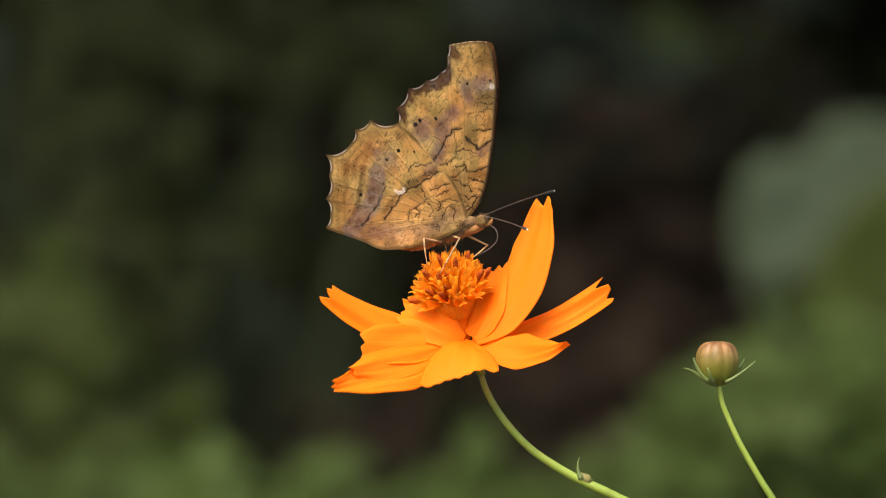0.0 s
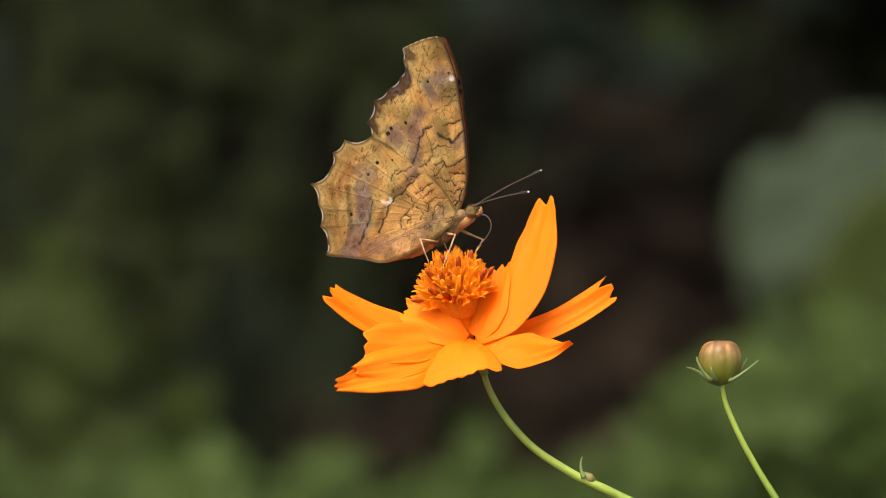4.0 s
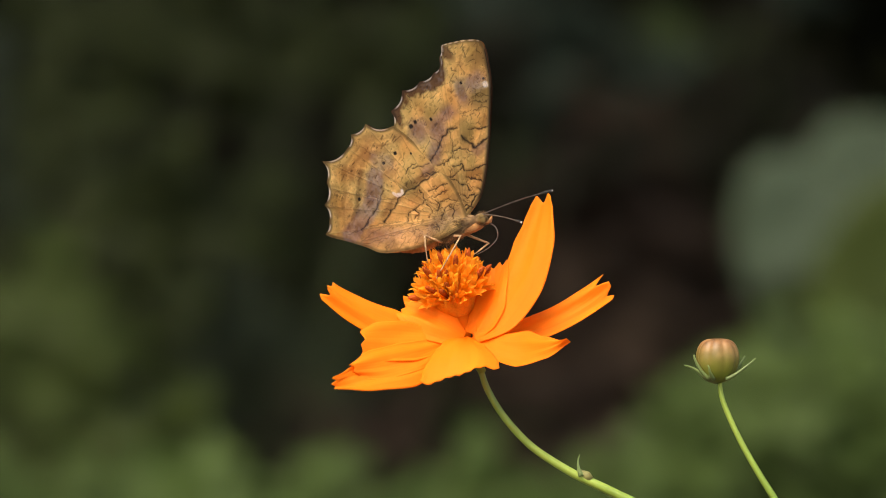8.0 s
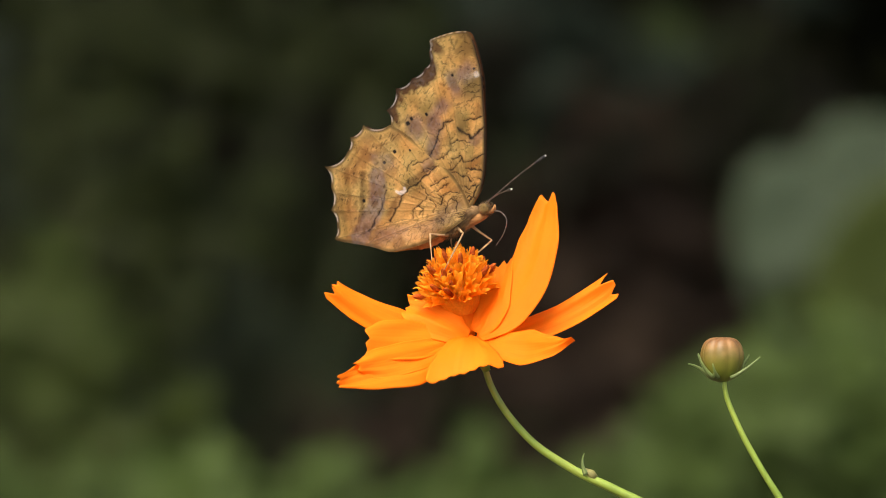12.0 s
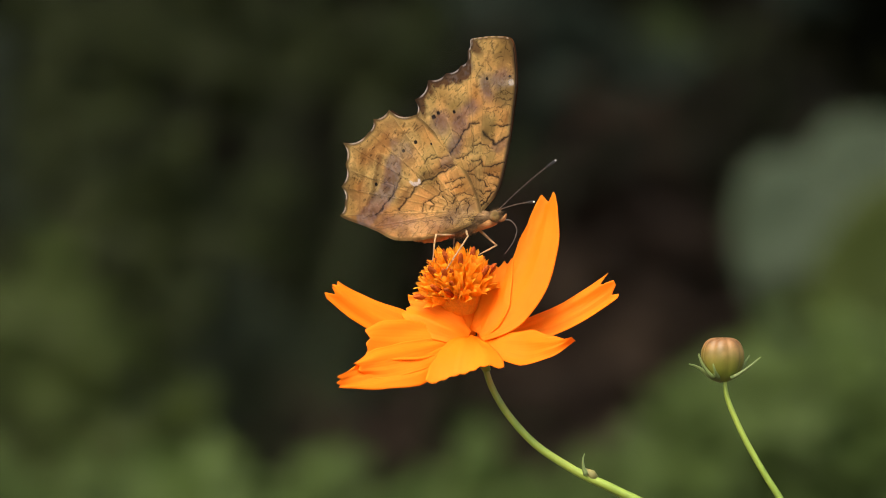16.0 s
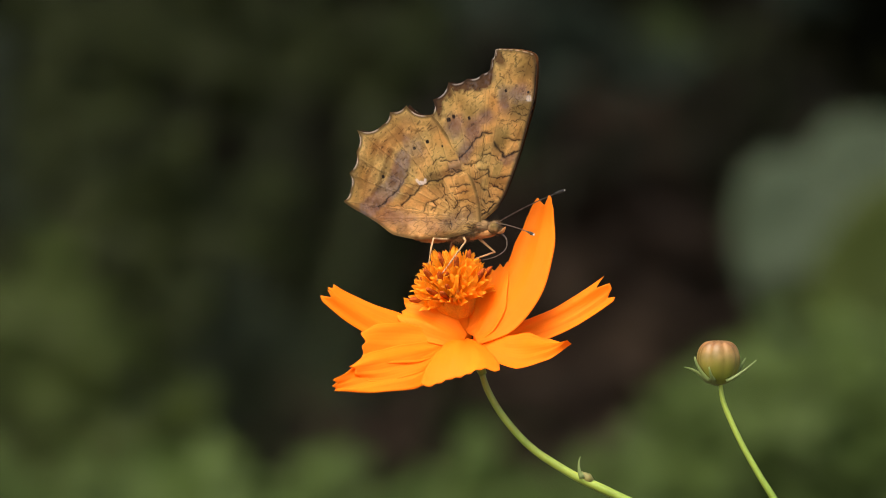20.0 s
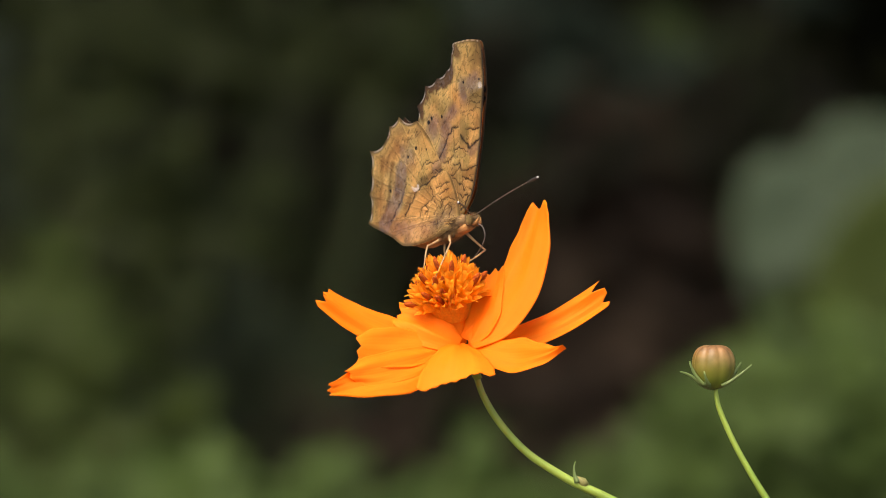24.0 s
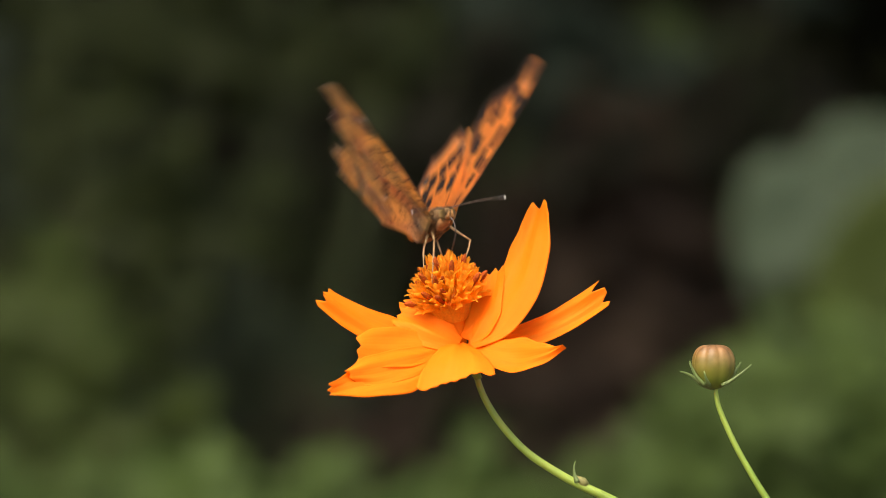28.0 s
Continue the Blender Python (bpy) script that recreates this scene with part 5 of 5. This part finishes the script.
def motions():
    sway = [(0, -0.05, -0.44), (0.5, 0.38, -0.25), (1, -0.16, -0.55), (1.5, 0.27, -0.44), (2, 0.17, -0.19), (2.5, 0.19, -0.44), (3, 0.11, -0.38), (3.5, 0.44, -0.33), (5.5, 0.11, -0.30), (6, 0.00, -0.14), (6.5, 0.14, -0.22), (7, -0.14, -0.08), (7.5, -0.03, -0.08), (8, 0.00, -0.00), (8.5, -0.05, -0.11), (9, 0.11, -0.27), (9.5, 0.03, 0.03), (10, 0.22, -0.08), (10.5, 0.03, -0.11), (11, 0.55, -0.03), (11.5, 0.36, 0.06), (12, 0.71, 0.22), (12.5, 0.55, 0.08), (14.5, 0.55, 0.08), (15, 1.04, 0.25), (15.5, 0.41, -0.11), (16, 0.77, 0.19), (16.5, 0.44, -0.25), (17, 0.44, -0.25), (17.5, 0.25, -0.36), (18, 0.55, -0.30), (18.5, 0.11, -0.46), (19, 0.19, -0.47), (19.5, 0.19, -0.41), (20, 0.11, -0.30), (20.5, 0.17, -0.55), (21, 0.03, -0.44), (21.5, -0.24, -0.63), (23.5, -0.30, -0.90), (24, -0.65, -1.01), (24.5, -0.54, -1.17), (25, -0.52, -1.17), (25.5, -0.35, -0.87), (26, -0.52, -1.20), (26.5, -0.35, -1.29), (27, -0.90, -1.26), (27.5, -0.52, -0.96), (28, -0.65, -0.96)]
    walk(plant, [(t, Matrix.Translation((x * MM, 0, z * MM))) for t, x, z in sway])
    flight = [(0, 11.3, 22.2, 1.8, 3.13, 3.93), (0.5, 7.4, 24.9, 1.5, 3.34, 4.23), (1, -6.8, 36.1, 1.6, 1.78, 4.75), (1.4, 10.2, 32.2, 0.3, 2.50, 4.69), (1.6, 22.2, 35.2, -2.4, 1.51, 5.48), (1.7, 24.6, 38.9, -3.9, 0.99, 4.81), (1.8, 28.5, 40.1, -2.7, 0.80, 4.99), (1.9, 26.0, 41.7, -2.9, 0.34, 6.04), (2, 29.5, 43.5, -1.1, 0.81, 4.93), (2.2, 29.9, 42.3, -1.2, 0.40, 4.83), (2.6, 28.7, 39.8, -1.3, 0.64, 5.33), (2.7, 29.4, 37.2, -0.9, 0.58, 4.45), (2.8, 31.0, 35.4, 0.3, 0.38, 3.51), (2.9, 33.4, 33.2, 1.0, -0.03, 3.36), (3, 35.6, 30.6, 2.7, -0.32, 3.15), (3.1, 37.3, 30.9, 3.7, -0.11, 2.79), (3.2, 33.0, 30.0, 3.8, 0.12, 3.83), (3.3, 26.5, 28.4, 4.3, 1.02, 3.52), (3.4, 13.5, 27.5, 1.1, 2.36, 3.33), (3.5, 18.0, 33.1, 1.2, 2.07, 4.47), (5.5, 17.0, 37.3, -1.3, 1.64, 4.79), (6, 19.9, 34.6, -0.0, 1.60, 4.84), (6.5, 23.3, 28.8, 2.1, 1.99, 4.29), (7, 12.5, 39.2, -1.4, 1.41, 5.15), (7.5, 10.2, 38.9, -1.1, 1.58, 5.11), (8, 10.2, 25.3, -0.5, 3.08, 4.03), (8.5, -2.3, 34.3, 2.1, 2.14, 4.46), (9, 5.1, 34.4, 0.3, 2.69, 4.68), (9.5, 8.4, 33.9, -0.5, 2.61, 4.98), (10, 7.3, 35.2, -1.0, 2.65, 4.99), (10.5, 12.3, 28.0, 0.2, 3.04, 4.62), (11, 3.5, 32.3, -0.8, 3.42, 4.94), (11.5, 5.2, 34.8, -0.9, 3.08, 5.34), (12, 15.6, 30.7, -0.7, 3.79, 5.36), (12.5, 25.7, 14.2, 6.7, 4.88, 3.69), (14.5, 12.5, 12.4, 4.1, 5.44, 4.02), (15, 4.1, 21.4, 0.6, 5.40, 5.08), (15.5, 8.2, 21.4, 1.1, 4.76, 4.66), (16, 13.3, 19.5, 2.9, 5.28, 4.83), (16.5, 13.3, 20.0, 2.1, 4.78, 4.42), (17, 8.7, 24.4, 0.0, 4.52, 4.85), (17.5, 2.1, 28.8, -0.8, 3.79, 5.11), (18, 4.6, 19.4, 1.1, 4.40, 3.85), (18.5, 5.3, 19.8, 1.5, 3.87, 3.57), (19, 5.9, 27.8, -0.7, 3.59, 4.59), (19.5, 14.1, 20.7, 2.7, 4.26, 4.21), (20, 17.9, 10.1, 4.3, 5.18, 3.56), (20.5, 12.5, 15.2, 2.5, 4.98, 3.66), (21, 15.1, 15.3, 2.9, 4.81, 3.86), (21.5, 27.8, 13.1, 3.4, 4.59, 3.57), (23.5, 47.5, 19.5, 0.9, 3.31, 4.15), (24, 49.8, 20.8, 0.4, 2.67, 4.16), (24.5, 63.6, 26.5, 0.7, 1.68, 4.69), (24.6, 66.6, 25.0, -1.2, 1.69, 4.91), (24.8, 69.7, 18.7, 1.3, 1.44, 5.27), (25, 69.5, 25.6, 3.2, 0.56, 4.67), (25.2, 74.5, 26.2, 6.5, 0.02, 4.98), (25.4, 75.6, 16.3, 5.8, 0.86, 4.29), (25.6, 64.3, 19.0, 4.3, 1.42, 4.45), (25.8, 61.8, 13.7, 7.5, 1.36, 3.49), (26, 60.8, 18.0, 8.0, 0.31, 3.56), (26.2, 62.0, 17.2, 8.7, 0.20, 3.66), (26.4, 62.0, 13.7, 9.1, 1.04, 3.42), (26.8, 59.2, 12.0, 7.6, 0.42, 2.90), (27, 59.4, 13.3, 11.0, 1.70, 3.38), (27.2, 65.7, 11.1, 4.4, -0.24, 3.89), (27.4, 69.2, 25.5, 3.7, -0.06, 4.38), (27.6, 76.4, 24.2, 7.9, -0.01, 4.23), (27.7, 76.4, 21.1, 9.4, 0.39, 4.33), (27.8, 77.3, 9.7, 12.6, 0.27, 5.25), (27.9, 75.7, 8.8, 12.6, 0.52, 5.28), (28, 71.3, 21.4, 8.1, -0.47, 5.12)]
    rows = [(t, body_pose(*q)) for t, *q in flight]
    walk(butterfly, rows)
    # seconds, opening of each wing, lean of the hinge, forward sweep of the forewings
    flap = [(0, 2.0, -15.0, 0.0), (1, 3.0, -15.0, 0.0), (1.4, 20.0, 0.0, 0.0), (1.6, 31.8, -7.3, 3.6), (1.7, 43.6, -9.5, 5.4), (1.8, 65.5, -21.7, 7.2), (1.9, 80.4, -22.3, 8.0), (2, 84.3, -27.0, 8.9), (2.2, 83.7, -26.4, 8.2), (2.6, 78.3, -25.1, 6.8), (2.7, 71.0, -24.3, 6.5), (2.8, 62.6, -24.5, 6.2), (2.9, 55.8, -21.9, 6.0), (3, 49.1, -19.3, 5.7), (3.1, 40.0, -20.5, 4.6), (3.2, 27.9, -18.7, 3.4), (3.3, 18.4, -14.4, 1.7), (3.4, 8.0, -13.0, 0.0), (3.5, 2.0, -15.0, 0.0), (12, 1.0, -15.0, 0.0), (21.5, 1.0, -15.0, 0.0), (23.5, 0.0, -15.0, 0.0), (24.5, 0.0, -15.0, 0.0), (24.8, 1.0, -15.0, 0.0), (25, 6.4, -14.9, 1.4), (25.1, 13.0, -13.4, 4.3), (25.2, 28.9, -11.8, 7.2), (25.3, 48.0, -10.9, 0.8), (25.4, 66.1, -10.0, -5.5), (25.5, 75.0, -12.3, -7.5), (25.6, 78.4, -14.6, -9.5), (25.8, 69.0, -15.2, -8.3), (26, 59.5, -22.8, -2.1), (26.2, 43.8, -20.3, 5.0), (26.4, 22.2, -7.8, -0.7), (26.6, 9.0, -10.4, -0.7), (26.8, 3.2, -13.0, -0.6), (27, 1.0, -15.0, 0.0), (27.2, 3.0, -15.0, 0.0), (27.4, 2.0, -15.0, 0.0), (27.8, 5.0, -5.0, 1.5), (27.9, 12.0, -6.0, 3.5), (28, 35.0, -21.3, 6.1)]
    root = Matrix.Translation((0.6 * MM, 0, 1.6 * MM))
    for ob, side, fore in wings:
        keyed = []
        for t, opening, hinge, sweep in flap:
            axis = Vector((math.cos(radians(hinge)), 0, math.sin(radians(hinge))))
            turn = Matrix.Rotation(radians(-side * opening), 4, axis)
            hinge_at = Matrix.Translation((0, 0, -0.5 * MM))
            m = Matrix.Translation((0, side * 1.2 * MM * min(1.0, max(0.0, opening) / 40), 0)) @ hinge_at @ turn @ hinge_at.inverted()
            if fore:
                m = m @ root @ Matrix.Rotation(radians(sweep), 4, "Y") @ root.inverted()
            keyed.append((t, m))
        walk(ob, keyed)
    feel = [(0, 0, 39, -21, -53.5), (1, 6, 19.5, 4.5, -65.5), (2, 3, 21, -18, -26.5), (3, 0, 31.5, -19.5, -26.5), (6, 1.5, 45, -18, -56.5), (7, 13.5, 34.5, -6, -59.5), (8, -1.5, 40.5, -19.5, -58), (9, 9, 31.5, -3, -62.5), (10, 13.5, 31.5, -1.5, -61), (11, 7.5, 28.5, -3, -64), (12, 13.5, 39, -7.5, -56.5), (15, 18, 28.5, -6, -59.5), (16, 21, 39, -3, -52), (17, 19.5, 34.5, -1.5, -56.5), (18, 0, 33, -16.5, -62.5), (19, 15, 33, -6, -56.5), (20, 13.5, 48, -10.5, -49), (21, 18, 40.5, -4.5, -49), (24, 6, 10.5, -4.5, -49), (25, 0, 22.5, -15, -38.5), (25.6, -1.5, 6, -13.5, -50.5), (26, -9, 12, -13.5, -52), (26.8, -4.5, 15, -13.5, -52), (27, -10.5, 4.5, -13.5, -52), (28, -15, 19.5, -12, -44.5)]
    for ob, side in antennae:
        keyed = []
        for t, lift_l, out_l, lift_r, out_r in feel:
            lift, out = (lift_l, out_l) if side > 0 else (lift_r, out_r)
            keyed.append((t, Matrix.Translation(Vector((3.5, 0.45 * side, 0.0)) * MM) @ pose(0, 0, 0, 0, -lift, out)))
        walk(ob, keyed)
    sip = [(0, 50), (1, 10), (2, 20), (3, 45), (6, 45), (7, 5), (8, 50), (9, 35), (10, 12), (12, 28), (15, 28), (17, 12), (18, 36), (19, 10), (20, 50), (21, 30), (24, 35), (25, 40), (28, 40)]
    walk(proboscis, [(t, pose(3.7 * MM, 0, -1.5 * MM, 0, a, 0)) for t, a in sip])
    # feet stay on the flower while the body shifts above them
    ts = [s[0] for s in sway]
    for leg, shin, hip, foot, l1, l2, bend in limbs:
        thigh_rows, shin_rows = [], []
        for t, m in rows:
            off = Vector((np.interp(t, ts, [s[1] for s in sway]) * MM, 0, np.interp(t, ts, [s[2] for s in sway]) * MM))
            h = Vector(hip) * MM
            d = m.inverted() @ (Vector(foot) + off) - h
            a, b = l1 * MM, l2 * MM
            n = min(max(d.length, abs(a - b) * 1.02), (a + b) * 0.995)
            e = d.normalized()
            k = m.to_3x3().inverted() @ Vector(bend)
            k = (k - e * k.dot(e)).normalized()
            ca = (a * a + n * n - b * b) / (2 * a * n)
            knee = e * (a * ca) + k * (a * math.sqrt(max(0, 1 - ca * ca)))
            x1, x2 = knee.normalized(), (e * n - knee).normalized()
            y1 = e.cross(k).normalized()
            z1 = x1.cross(y1)
            one = Matrix((x1, y1, z1)).transposed()
            z2 = x2.cross(y1)
            two = Matrix((x2, y1, z2)).transposed()
            thigh_rows.append((t, Matrix.Translation(h) @ one.to_4x4()))
            shin_rows.append((t, Matrix.Translation((a, 0, 0)) @ (one.inverted() @ two).to_4x4()))
        walk(leg, thigh_rows)
        walk(shin, shin_rows)


motions()
